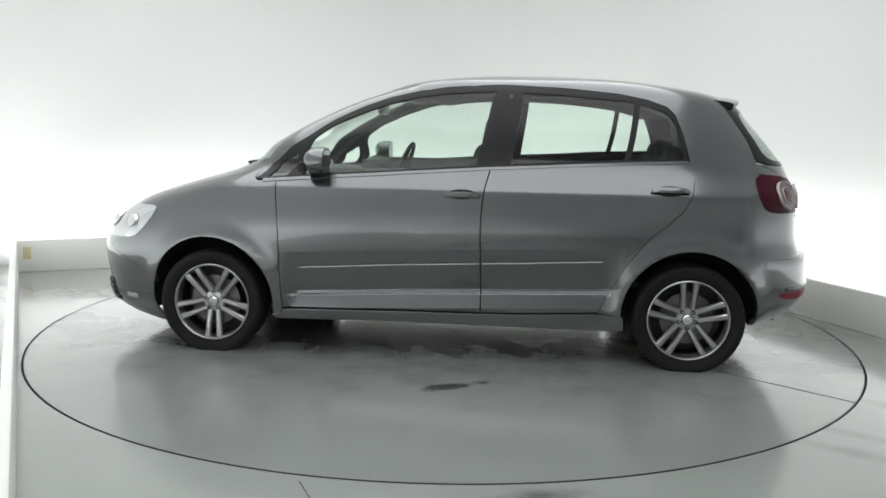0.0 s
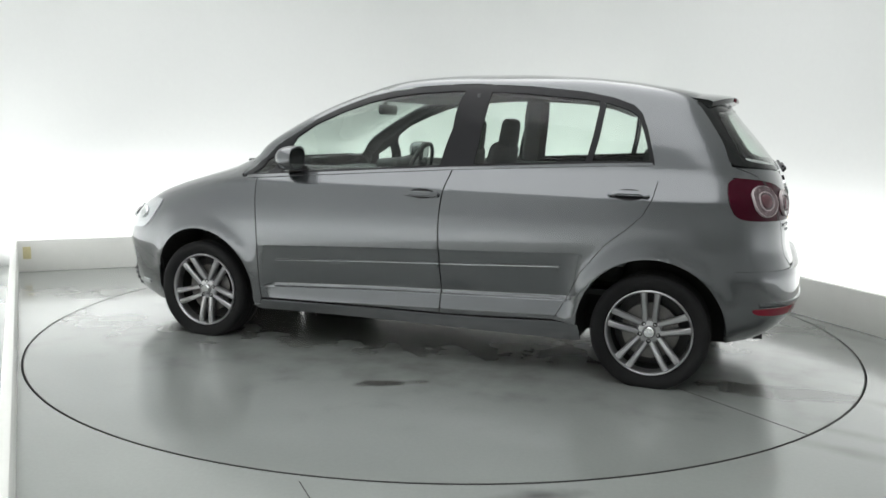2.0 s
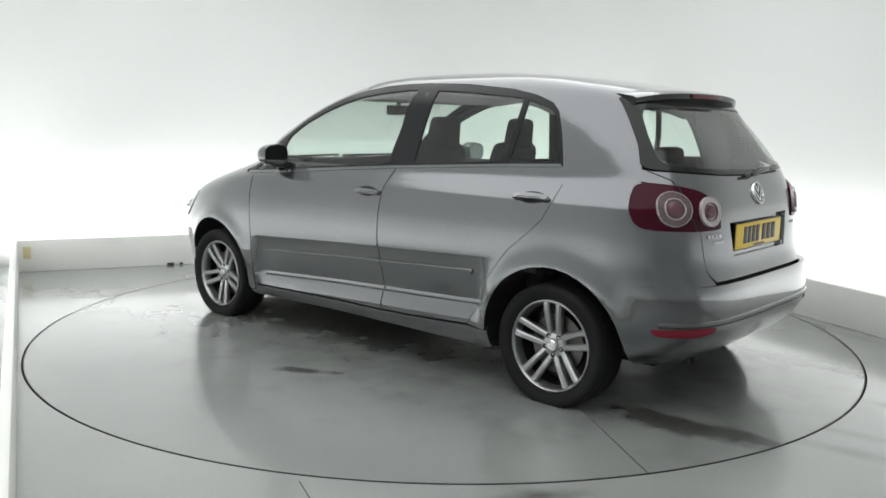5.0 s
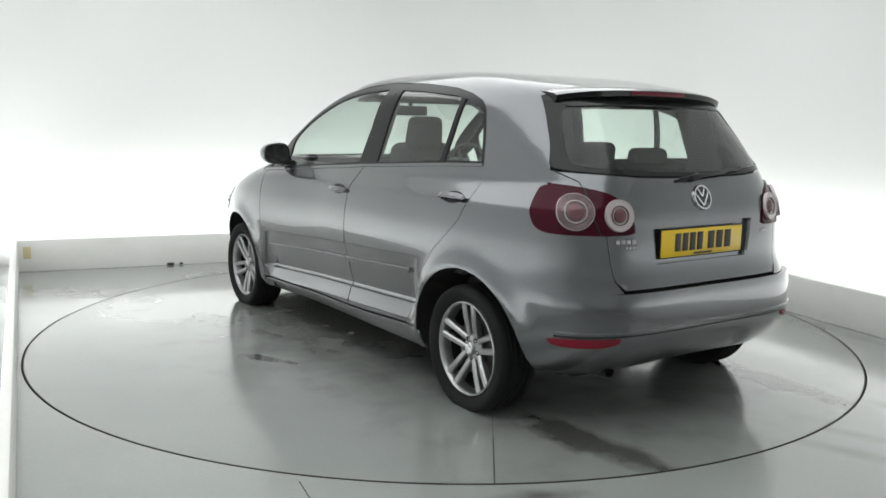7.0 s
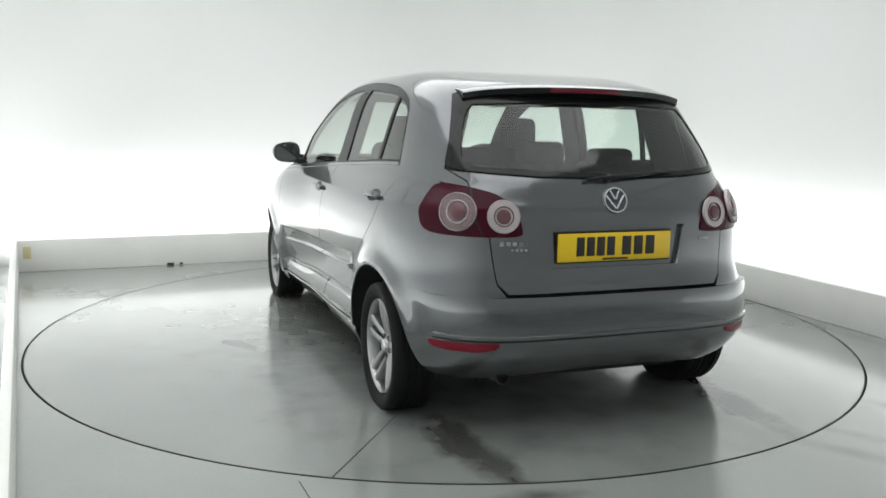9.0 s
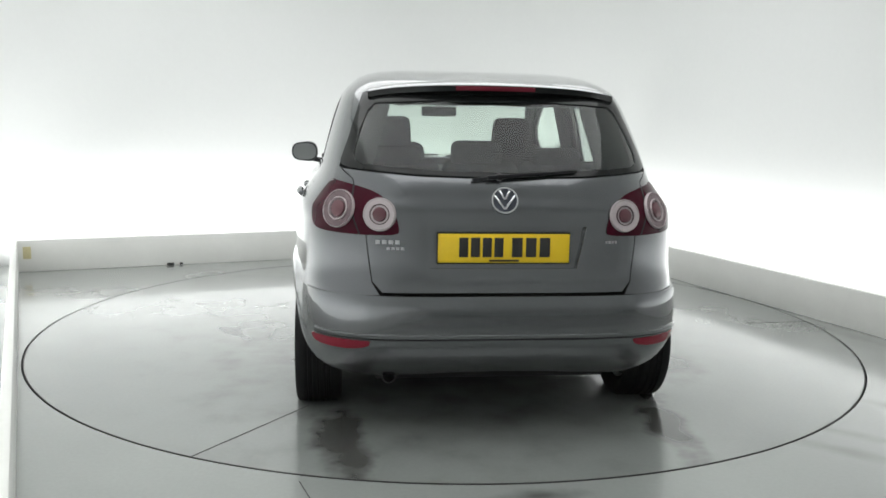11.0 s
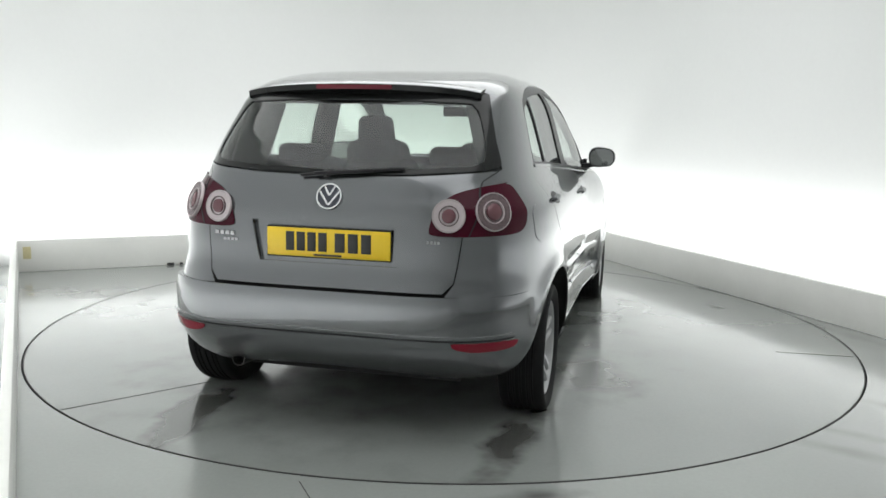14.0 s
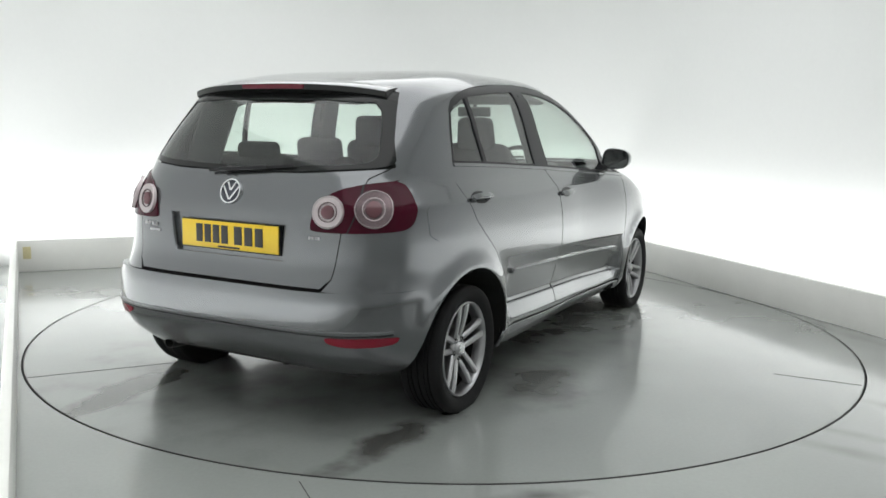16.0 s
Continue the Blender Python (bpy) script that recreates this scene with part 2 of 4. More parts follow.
# far darker than the rim and spokes
ALLOY_DARK = material("dark_alloy_barrel", (0.045, 0.045, 0.045), 0.5, 0.7, 0.15, 60)
STEEL = material("brake_disc_steel", (0.16, 0.155, 0.15), 0.45, 1.0, 0.1, 90)
CHROME = material("chrome", (0.75, 0.76, 0.77), 0.1, 1.0)
RED_LENS = material("dark_red_lens", (0.045, 0.003, 0.011), 0.12, 0, 0.08, 90, spec=0.14)
RED_BRIGHT = material("red_reflector", (0.2, 0.01, 0.024), 0.2, 0, 0.1, 200, spec=0.3)
PINK = material("dull_red_lamp_core", (0.12, 0.05, 0.06), 0.2, 0, 0.1, 200)
DULL_RED = material("unlit_brake_lens", (0.11, 0.01, 0.02), 0.15, 0, 0.08, 90, spec=0.3)
PALE_LENS = material("pale_lamp_lens", (0.5, 0.44, 0.45), 0.2, 0.2, 0.08, 150, coat=1.0)
MESH_LENS = material("ribbed_clear_lens", (0.2, 0.15, 0.16), 0.25, 0.7, 0.5, 130, 0.6)
WHITE_RING = material("pale_lamp_ring", (0.5, 0.44, 0.45), 0.25, 0.2, 0.1, 200)
CLEAR_LAMP = material("clear_headlamp", (0.62, 0.64, 0.66), 0.16, 0.7, 0.1, 40, coat=1.0)
MIRROR = material("tinted_mirror", (0.22, 0.23, 0.23), 0.04, 1.0)
YELLOW = material("yellow_plate", (0.8, 0.55, 0.02), 0.35, 0, 0.03, 80)
INK = material("black_ink", (0.02, 0.02, 0.02), 0.5)
FABRIC = material("charcoal_seat_fabric", (0.02, 0.021, 0.022), 0.95, 0, 0.15, 40)
PLASTIC = material("dark_grey_interior_plastic", (0.05, 0.052, 0.055), 0.6, 0, 0.1, 200, 0.1)
HEADLINER = material("grey_headliner", (0.1, 0.1, 0.1), 0.95, 0, 0.05, 200, 0.1)


def glass_material(name, tint, gloss=1.0):
    m = bpy.data.materials.new(name)
    m.use_nodes = True
    nt = m.node_tree
    out = nt.nodes["Material Output"]
    nt.nodes.remove(nt.nodes["Principled BSDF"])
    tr, gl, lw, mx = (nt.nodes.new(k) for k in ("ShaderNodeBsdfTransparent", "ShaderNodeBsdfGlossy", "ShaderNodeLayerWeight", "ShaderNodeMixShader"))
    pw, fr = nt.nodes.new("ShaderNodeMath"), nt.nodes.new("ShaderNodeMath")
    pw.operation, fr.operation = "POWER", "MULTIPLY_ADD"
    pw.inputs[1].default_value, fr.inputs[1].default_value, fr.inputs[2].default_value = 3, 0.9, 0.045
    lw.inputs["Blend"].default_value = 0.5
    nt.links.new(lw.outputs["Facing"], pw.inputs[0])
    nt.links.new(pw.outputs[0], fr.inputs[0])
    tr.inputs["Color"].default_value = (*tint, 1)
    gl.inputs["Roughness"].default_value = 0.03
    nt.links.new(fr.outputs[0], mx.inputs["Fac"])
    nt.links.new(tr.outputs["BSDF"], mx.inputs[1])
    nt.links.new(gl.outputs["BSDF"], mx.inputs[2])
    nt.links.new(mx.outputs["Shader"], out.inputs["Surface"])
    return m


GLASS = glass_material("green_tinted_glass", (0.86, 0.94, 0.89))

ZT, XC = 1.557, -0.4
NOSE = [(.08, 1.88), (.14, 2.03), (.2, 2.095), (.3, 2.12), (.5, 2.125), (.6, 2.085), (.7, 1.995), (.77, 1.905), (.82, 1.82), (.86, 1.72), (.925, 1.51), (.98, 1.32), (1.02, 1.21), (1.06, 1.145),
        (1.134, 1.07), (1.237, .905), (1.321, .74), (1.389, .58), (1.446, .41), (1.49, .245), (1.514, .085), (1.532, -.11), (1.545, -.4)]
TAIL = [(.08, -1.6), (.2, -1.7), (.24, -1.77), (.3, -1.855), (.36, -1.915), (.41, -1.945), (.425, -1.948), (.46, -1.951), (.55, -1.947), (.6, -1.938), (.64, -1.922), (.68, -1.91), (.715, -1.904), (.78, -1.898), (.85, -1.891), (.93, -1.883),
        (.97, -1.869), (1.03, -1.849), (1.06, -1.836), (1.17, -1.752), (1.3, -1.64), (1.39, -1.56), (1.42, -1.515), (1.45, -1.43), (1.475, -1.28), (1.5, -1.09), (1.523, -.82), (1.54, -.5), (1.545, -.4)]
FLANK = [(.08, .73), (.15, .78), (.2, .815), (.26, .848), (.33, .858), (.45, .868), (.6, .874), (.7, .876), (.78, .872), (.86, .861), (.915, .85), (.93, .845), (.95, .831), (.975, .812),
         (1.04, .768), (1.1, .748), (1.2, .722), (1.3, .695), (1.4, .657), (1.455, .614), (1.48, .582), (1.5, .535), (1.52, .448), (1.535, .33), (1.545, 0)]


def lift(z):
    """The crown stands a little higher than its plain sections."""
    t = min(max((z - 1.42) / 0.1, 0), 1)
    return z + 0.012 * t * t * (3 - 2 * t)


def smooth_table(rows):
    """A monotone cubic through rows of height and value, in the root of the depth below the roof's crown."""
    rows = [(lift(z), v) for z, v in rows]
    us = np.array([math.sqrt(max(ZT - z, 0)) for z, _ in rows])[::-1]
    vs = np.array([v for _, v in rows], float)[::-1]
    h, d = np.diff(us), np.diff(vs) / np.diff(us)
    k = np.zeros(len(us))
    k[0], k[-1] = d[0], d[-1]
    for i in range(1, len(us) - 1):
        if d[i - 1] * d[i] > 0:
            w1, w2 = 2 * h[i] + h[i - 1], h[i] + 2 * h[i - 1]
            k[i] = (w1 + w2) / (w1 / d[i - 1] + w2 / d[i])

    def at(z):
        u = min(max(math.sqrt(max(ZT - z, 0)), us[0]), us[-1])
        i = min(max(int(np.searchsorted(us, u)) - 1, 0), len(h) - 1)
        t = (u - us[i]) / h[i]
        return float((2 * t ** 3 - 3 * t * t + 1) * vs[i] + (t ** 3 - 2 * t * t + t) * h[i] * k[i] + (-2 * t ** 3 + 3 * t * t) * vs[i + 1] + (t ** 3 - t * t) * h[i] * k[i + 1])
    return at


nose, tail, flank = smooth_table(NOSE), smooth_table(TAIL), smooth_table(FLANK)
HUB_X, HUB_Z, WHEEL_R, ARCH_R = 1.289, 0.272, 0.29, 0.358


def ease(x, a, b):
    t = min(max((x - a) / (b - a), 0), 1)
    return t * t * (3 - 2 * t)


def bend(z, front):
    """How square the section's corners are."""
    if front:
        return 4.3 + 1.0 * ease(z, 0.3, 0.8) + 0.7 * ease(z, 0.95, 1.15)
    return 5.0 - 0.3 * ease(z, 0.55, 0.7) + 0.3 * ease(z, 1.02, 1.2)


def skin(q, z):
    c, s = math.cos(q), math.sin(q)
    front = c > 0
    a = nose(z) - XC if front else XC - tail(z)
    n = bend(z, front)
    r = (abs(c) ** n + abs(s) ** n) ** (-1 / n)
    x, y = XC + a * r * c, flank(z) * r * s
    y *= 1 + 0.09 * ease(x, 0.1, 1.3) - 0.008 * ease(-x, 0.6, 1.2) * ease(0.95 - z, 0, 0.25)
    # the doors are hollowed below their waist, over a step
    if 0.2 < z < 0.68 and -0.96 < x < 0.96:
        hollow = float(np.interp(z + 0.042 * x, (0.288, 0.36, 0.37, 0.385, 0.594, 0.606), (0, 0.03, 0.044, 0.048, 0.007, 0)))
        y -= math.copysign(hollow * ease(x, -0.955, -0.85) * ease(-x, -0.885, -0.8), y)
    # flared arches
    for cx in (HUB_X, -HUB_X):
        d = math.hypot(x - cx, z - 0.285)
        if 0.2 < d < 0.6:
            y += math.copysign(0.02 * math.exp(-((d - ARCH_R) / 0.055) ** 2) * ease(abs(y), 0.55, 0.75), y)
    return Vector((x, y, z))


def skin_normal(q, z):
    e = 1e-4
    a = skin(q + e, z) - skin(q - e, z)
    b = skin(q, min(z + e, ZT)) - skin(q, z - e)
    return a.cross(b).normalized()


def side(x, z):
    """Place on the skin seen from the flank."""
    front = x > XC
    a = nose(z) - XC if front else XC - tail(z)
    n = bend(z, front)
    X = min(abs(x - XC) / a, 0.999)
    Y = (1 - X ** n) ** (1 / n)
    return math.atan2(Y, X if front else -X), z


def behind(y, z):
    """Place on the skin seen from the tail."""
    n = bend(z, False)
    Y = min(abs(y) / flank(z), 0.999)
    q = math.atan2(Y, -((1 - Y ** n) ** (1 / n)))
    return (q if y >= 0 else 2 * math.pi - q), z


def ahead(y, z):
    """Place on the skin seen from the nose."""
    n = bend(z, True)
    Y = min(abs(y) / flank(z), 0.999)
    q = math.atan2(Y, (1 - Y ** n) ** (1 / n))
    return (q if y >= 0 else -q), z


def arc(cx, a0, a1, n=16, r=ARCH_R, cz=0.285):
    return [side(cx + r * math.cos(radians(a0 + (a1 - a0) * k / n)), cz + r * math.sin(radians(a0 + (a1 - a0) * k / n))) for k in range(n + 1)]


def resample(outline, step=0.025):
    out = []
    for i, a in enumerate(outline):
        b = outline[(i + 1) % len(outline)]
        k = max(1, int(math.ceil((skin(*a) - skin(*b)).length / step)))
        out += [(a[0] + (b[0] - a[0]) * j / k, a[1] + (b[1] - a[1]) * j / k) for j in range(k)]
    return out


def inset(points, gap):
    if sum(points[i - 1][0] * p[1] - p[0] * points[i - 1][1] for i, p in enumerate(points)) < 0:
        points = points[::-1]
    if not gap:
        return points
    out = []
    P = [skin(*p) for p in points]
    n = len(P)
    for i, (q, z) in enumerate(points):
        nor = skin_normal(q, z)
        e1, e2 = (P[i] - P[i - 1]), (P[(i + 1) % n] - P[i])
        if e1.length < 1e-6 or e2.length < 1e-6:
            continue
        t = (e1.normalized() + e2.normalized())
        if t.length < 1e-3:
            continue
        mv = nor.cross(t.normalized()) * gap
        e = 1e-3
        A = np.array([(skin(q + e, z) - skin(q - e, z)) / (2 * e), (skin(q, z + e) - skin(q, z - e)) / (2 * e)]).T
        dq, dz = np.linalg.lstsq(A, np.array(mv), rcond=None)[0]
        out.append((q + float(dq), z + float(dz)))
    return out


def inside(p, poly):
    x, y, hit = p[0], p[1], False
    for i in range(len(poly)):
        (x1, y1), (x2, y2) = poly[i - 1], poly[i]
        if (y1 > y) != (y2 > y) and x < (x2 - x1) * (y - y1) / (y2 - y1) + x1:
            hit = not hit
    return hit


def tile(loops, keep, qs=0.022, zs=0.028, kx=2.0, creases=()):
    """Triangles that fill the outer loop but for the holes, with a grid inside."""
    coords, edges = [], []
    for lp in loops:
        b = len(coords)
        coords += [Vector((p[0] * kx, p[1])) for p in lp]
        edges += [(b + i, b + (i + 1) % len(lp)) for i in range(len(lp))]
    for line in creases:
        last = None
        for p in line:
            if keep(p):
                coords.append(Vector((p[0] * kx, p[1])))
                if last is not None:
                    edges.append((last, len(coords) - 1))
                last = len(coords) - 1
            else:
                last = None
    edge_pts = np.array([[c.x, c.y] for c in coords])
    lo, hi = edge_pts.min(0), edge_pts.max(0)
    z = lo[1] + zs / 2
    while z < hi[1]:
        q = lo[0] / kx + qs / 2
        while q < hi[0] / kx:
            if keep((q, z)) and np.min(np.hypot((edge_pts[:, 0] - q * kx), (edge_pts[:, 1] - z))) > 0.014:
                coords.append(Vector((q * kx, z)))
            q += qs
        z += zs
    vs, _, fs, _, _, _ = geometry.delaunay_2d_cdt(coords, edges, [], 0, 1e-6)
    faces = []
    for f in fs:
        c = sum((vs[i] for i in f), Vector((0, 0))) / len(f)
        if keep((c.x / kx, c.y)):
            faces.append(tuple(f))
    return [(v.x / kx, v.y) for v in vs], faces


def mesh_with_normals(name, verts, normals, faces, mat):
    me = bpy.data.meshes.new(name)
    me.from_pydata([tuple(v) for v in verts], [], faces)
    me.update()
    me.shade_smooth()
    me.normals_split_custom_set_from_vertices([tuple(n) for n in normals])
    me.materials.append(mat)
    return me


def panel(name, outline, mat, holes=(), gap=0.0025, off=0.0, rim=0.012, sy=1, step=0.025, qs=0.022, zs=0.028, shade_rim=False, proud=lambda p: 0.0, creases=()):
    """A sheet of the skin within an outline, with a rim turned inwards, blackened on request as painted gap shade; sy
    -1 is its mirror image.
    """
    loops = [inset(resample(outline, step), gap)] + [inset(resample(h, step), 0)[::-1] for h in holes]
    outer, inner = loops[0], loops[1:]

    def keep(p):
        return inside(p, outer) and not any(inside(p, h) for h in inner)
    pts, faces = tile(loops, keep, qs, zs, 2.0, creases)
    verts, normals = [], []
    for q, z in pts:
        n = skin_normal(q, z)
        verts.append(skin(q, z) + n * (off + proud(skin(q, z))))
        normals.append(n)
    # wind outwards
    good = []
    for f in faces:
        a, b, c = (verts[i] for i in f[:3])
        m = (b - a).cross(c - a)
        good.append(f if m.dot(normals[f[0]]) > 0 else f[::-1])
    faces = good
    skin_faces = len(faces)
    if rim:
        for lp in loops:
            base = len(verts)
            k = len(lp)
            P = [skin(*p) for p in lp]
            for i, p in enumerate(lp):
                n = skin_normal(*p)
                t = (P[(i + 1) % k] - P[i - 1]).normalized()
                o = t.cross(n)
                o_ = off + proud(P[i])
                verts += [P[i] + n * o_, P[i] + n * (o_ - rim)]
                normals += [(o + n).normalized(), o]
            for i in range(k):
                j = (i + 1) % k
                faces.append((base + 2 * i, base + 2 * i + 1, base + 2 * j + 1, base + 2 * j))
    if sy < 0:
        verts = [Vector((v.x, -v.y, v.z)) for v in verts]
        normals = [Vector((n.x, -n.y, n.z)) for n in normals]
        faces = [f[::-1] for f in faces]
    me = mesh_with_normals(name, verts, normals, faces, mat)
    # rim faces coloured near-black, standing in for shade inside the panel gaps
    if rim and shade_rim:
        me.materials.append(LINER_AND_SHADE)
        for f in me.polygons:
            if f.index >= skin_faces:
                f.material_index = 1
    return me


# ---- outlines on the skin ----
BELT = [(1.031, .949), (.837, .965), (.3, 1.002), (-.22, 1.039), (-.608, 1.061), (-.943, 1.081), (-1.264, 1.094)]
TOP = [(1.045, .962), (.985, 1.035), (.773, 1.198), (.643, 1.284), (.483, 1.358), (.326, 1.414), (.169, 1.45), (.014, 1.471), (-.17, 1.483), (-.292, 1.486), (-.594, 1.473), (-.892, 1.444), (-1.04, 1.415),
       (-1.14, 1.38), (-1.185, 1.338), (-1.215, 1.27), (-1.264, 1.094)]
LEAD = [(float(np.interp(z, (.262, .37, .485, .6, .7, .8, .889, .957), (.882, .889, .894, .896, .899, .905, .915, .925))), float(z)) for z in np.linspace(.957, .262, 26)]
SPLIT = [(-.226, 1.04), (-.213, .979), (-.193, .83), (-.193, .589), (-.198, .27)]
DOOR_TAIL = [(-.815, .298), (-.869, .398), (-.949, .553), (-1.058, .691), (-1.167, .783), (-1.235, .85), (-1.275, .93), (-1.289, 1.005), (-1.281, 1.093)]
GATE_EDGE = [(.49, .61), (.53, .65), (.552, .85), (.6, 1.045), (.655, 1.09)]


# the hollow's edges run along both doors, rising towards the tail
DOOR_CREASES = [[side(x, zz - 0.042 * x) for x in [0.9 - 0.02 * k for k in range(100)]] for zz in (.286, .291, .325, .357, .362, .368, .373, .382, .39, .584, .592, .602, .609)]


def screen_edge(z):
    return ahead(0.84 * flank(z), z)


def rounded(loop, times=2):
    """Cuts the corners of a closed outline."""
    for _ in range(times):
        out = []
        for i, a in enumerate(loop):
            b = loop[(i + 1) % len(loop)]
            out += [(a[0] * .8 + b[0] * .2, a[1] * .8 + b[1] * .2), (a[0] * .2 + b[0] * .8, a[1] * .2 + b[1] * .8)]
        loop = out
    return loop


def S(points):
    return [side(*p) for p in points]


def B(points):
    return [behind(*p) for p in points]


def belt_at(x):
    return float(np.interp(-x, [-p[0] for p in BELT], [p[1] for p in BELT]))


car = thing("car", "metallic grey five-door compact hatchback with alloy wheels, parked on the turntable", "car")
SCREEN_Z = [1.045 + (1.455 - 1.045) * k / 8 for k in range(9)]


def flank_panels(sy):
    fd = part("front_door", panel("front_door", S(LEAD + SPLIT[::-1] + [(x, belt_at(x)) for x in (0, .3, .6)]), PAINT, sy=sy, gap=0.0035, shade_rim=True, zs=0.014, creases=DOOR_CREASES), car)
    rd = part("rear_door", panel("rear_door", S(SPLIT + DOOR_TAIL + [(x, belt_at(x)) for x in (-.943, -.608)]), PAINT, sy=sy, gap=0.0035, shade_rim=True, zs=0.014, creases=DOOR_CREASES), car)
    fender = S(LEAD[::-1]) + S([(1.031, .949), (1.05, .962)]) + [screen_edge(1.045)] + [ahead(.69, 1.0), ahead(.7, .95), ahead(.68, .88), ahead(.6, .8), ahead(.58, .7), ahead(.62, .6)] + arc(HUB_X, 19, 190) + S([(.9, .225)])
    part("front_wing", panel("front_wing", fender, PAINT, sy=sy, gap=0.002, shade_rim=True), car)
    quarter = S(TOP[-4:]) + S(DOOR_TAIL[::-1][1:]) + arc(-HUB_X, 0, 155) + S([(-1.645, .5), (-1.67, .6)]) + B([(.6, .6), (.498, .603)]) + B(GATE_EDGE[1:]) + B([(.62, 1.2), (.585, 1.31), (.555, 1.4)])
    part("rear_wing", panel("rear_wing", quarter, PAINT, sy=sy, gap=0.0, shade_rim=True), car)
    sill = S([(.886, .25), (-.198, .262), (-.815, .29), (-.944, .285), (-.955, .2), (-.9, .188), (.9, .188), (.955, .215), (.9, .225)])
    part("sill", panel("sill", sill, PAINT, sy=sy, gap=0.002, zs=0.02), car)
    pillar = S(TOP[:7]) + [screen_edge(z) for z in SCREEN_Z[::-1]]
    part("windscreen_pillar", panel("windscreen_pillar", pillar, PAINT, sy=sy, gap=0.0, step=0.02, zs=0.015, qs=0.012), car)
    # black window frames and panes
    panes = [
        S([(.985, .972), (.885, .978), (.835, 1.1), (.93, 1.045)]),
        S([(.8, .985), (.4, 1.015), (0, 1.043), (-.148, 1.052), (-.2, 1.25), (-.243, 1.45), (-.17, 1.449), (.014, 1.437), (.169, 1.417), (.326, 1.38), (.483, 1.326), (.643, 1.256), (.745, 1.185)]),
        S([(-.335, 1.063), (-.608, 1.078), (-.925, 1.099), (-.968, 1.4), (-.892, 1.41), (-.594, 1.436), (-.388, 1.445)]),
        S([(-.958, 1.1), (-1.24, 1.11), (-1.195, 1.26), (-1.17, 1.32), (-1.13, 1.352), (-1.04, 1.382), (-1.0, 1.392)]),
    ]
    part("window_surround", panel("window_surround", S(TOP[:-1] + BELT[::-1][:-1]), BLACK, holes=panes, sy=sy, gap=0.001, off=-0.003, step=0.02), car, "black window surround")
    for me_name, poly in zip(("quarter_light", "front_door_pane", "rear_door_pane", "rear_quarter_pane"), panes):
        part(me_name, panel(me_name, poly, GLASS, sy=sy, gap=-0.004, off=-0.009, rim=0), car, "green-tinted glass")
    # rub strips along both doors
    for parent, xs in ((fd, (.795, .3, -.185)), (rd, (-.203, -.5, -.835))):
        zs = [.478 + (.795 - x) * .0515 for x in xs]
        strip = S([(x, z + .013) for x, z in zip(xs, zs)] + [(x, z - .013) for x, z in zip(xs[::-1], zs[::-1])])
        part("rub_strip", panel("rub_strip", strip, PAINT, sy=sy, gap=0.001, off=0.015, rim=0.032, zs=0.01), parent)
    # belt trim line
    trim = [side(x, belt_at(x) + .006) for x in (1.0, .6, .2, -.2, -.6, -1.0, -1.255)] + [side(x, belt_at(x) - .008) for x in (-1.255, -1.0, -.6, -.2, .2, .6, 1.0)]
    part("belt_trim", panel("belt_trim", trim, PAINT, sy=sy, gap=0, off=0.004, rim=0.008, zs=0.01), car, "grey sill edge under the side windows")
    # handles, each over a flat black patch painted as its hollow's shade
    for parent, x, z in ((fd, -.085, .9), (rd, -1.16, .942)):
        cup = [side(x + .075 * math.cos(a), z + .026 * math.sin(a) + .004) for a in [2 * math.pi * k / 18 for k in range(18)]]
        part("handle_shade", panel("handle_shade", cup, BLACK, sy=sy, gap=0, off=0.0012, rim=0, zs=0.012), parent, "flat black patch painted as the shade behind the handle")
        q, zz = side(x, z)
        p, n = skin(q, zz), skin_normal(q, zz)
        t = (skin(q + .01, zz) - skin(q - .01, zz)).normalized()
        m = Matrix((t, n.cross(t) * -1, n)).transposed().to_4x4()
        m.translation = p + n * 0.022
        if sy < 0:
            m = Matrix.Diagonal((1, -1, 1, 1)) @ m @ Matrix.Diagonal((1, -1, 1, 1))
        bm = bmesh.new()
        bmesh.ops.create_cube(bm, size=1)
        for v in bm.verts:
            v.co = Vector((v.co.x * .2, v.co.y * .03, v.co.z * .018))
        bmesh.ops.subdivide_edges(bm, edges=[e for e in bm.edges if abs(e.verts[0].co.x - e.verts[1].co.x) > .1], cuts=8)
        for v in bm.verts:
            k = (v.co.x / .1) ** 2
            v.co.z -= .014 * k * k
            v.co.y *= 1 - .25 * k
        bmesh.ops.bevel(bm, geom=[e for e in bm.edges if len(e.link_faces) == 2 and e.calc_face_angle() > .8], offset=.006, segments=3, affect="EDGES")
        part("door_handle", finish("door_handle", bm, PAINT), parent, at=m)
    return fd, rd


doors = [flank_panels(1), flank_panels(-1)]


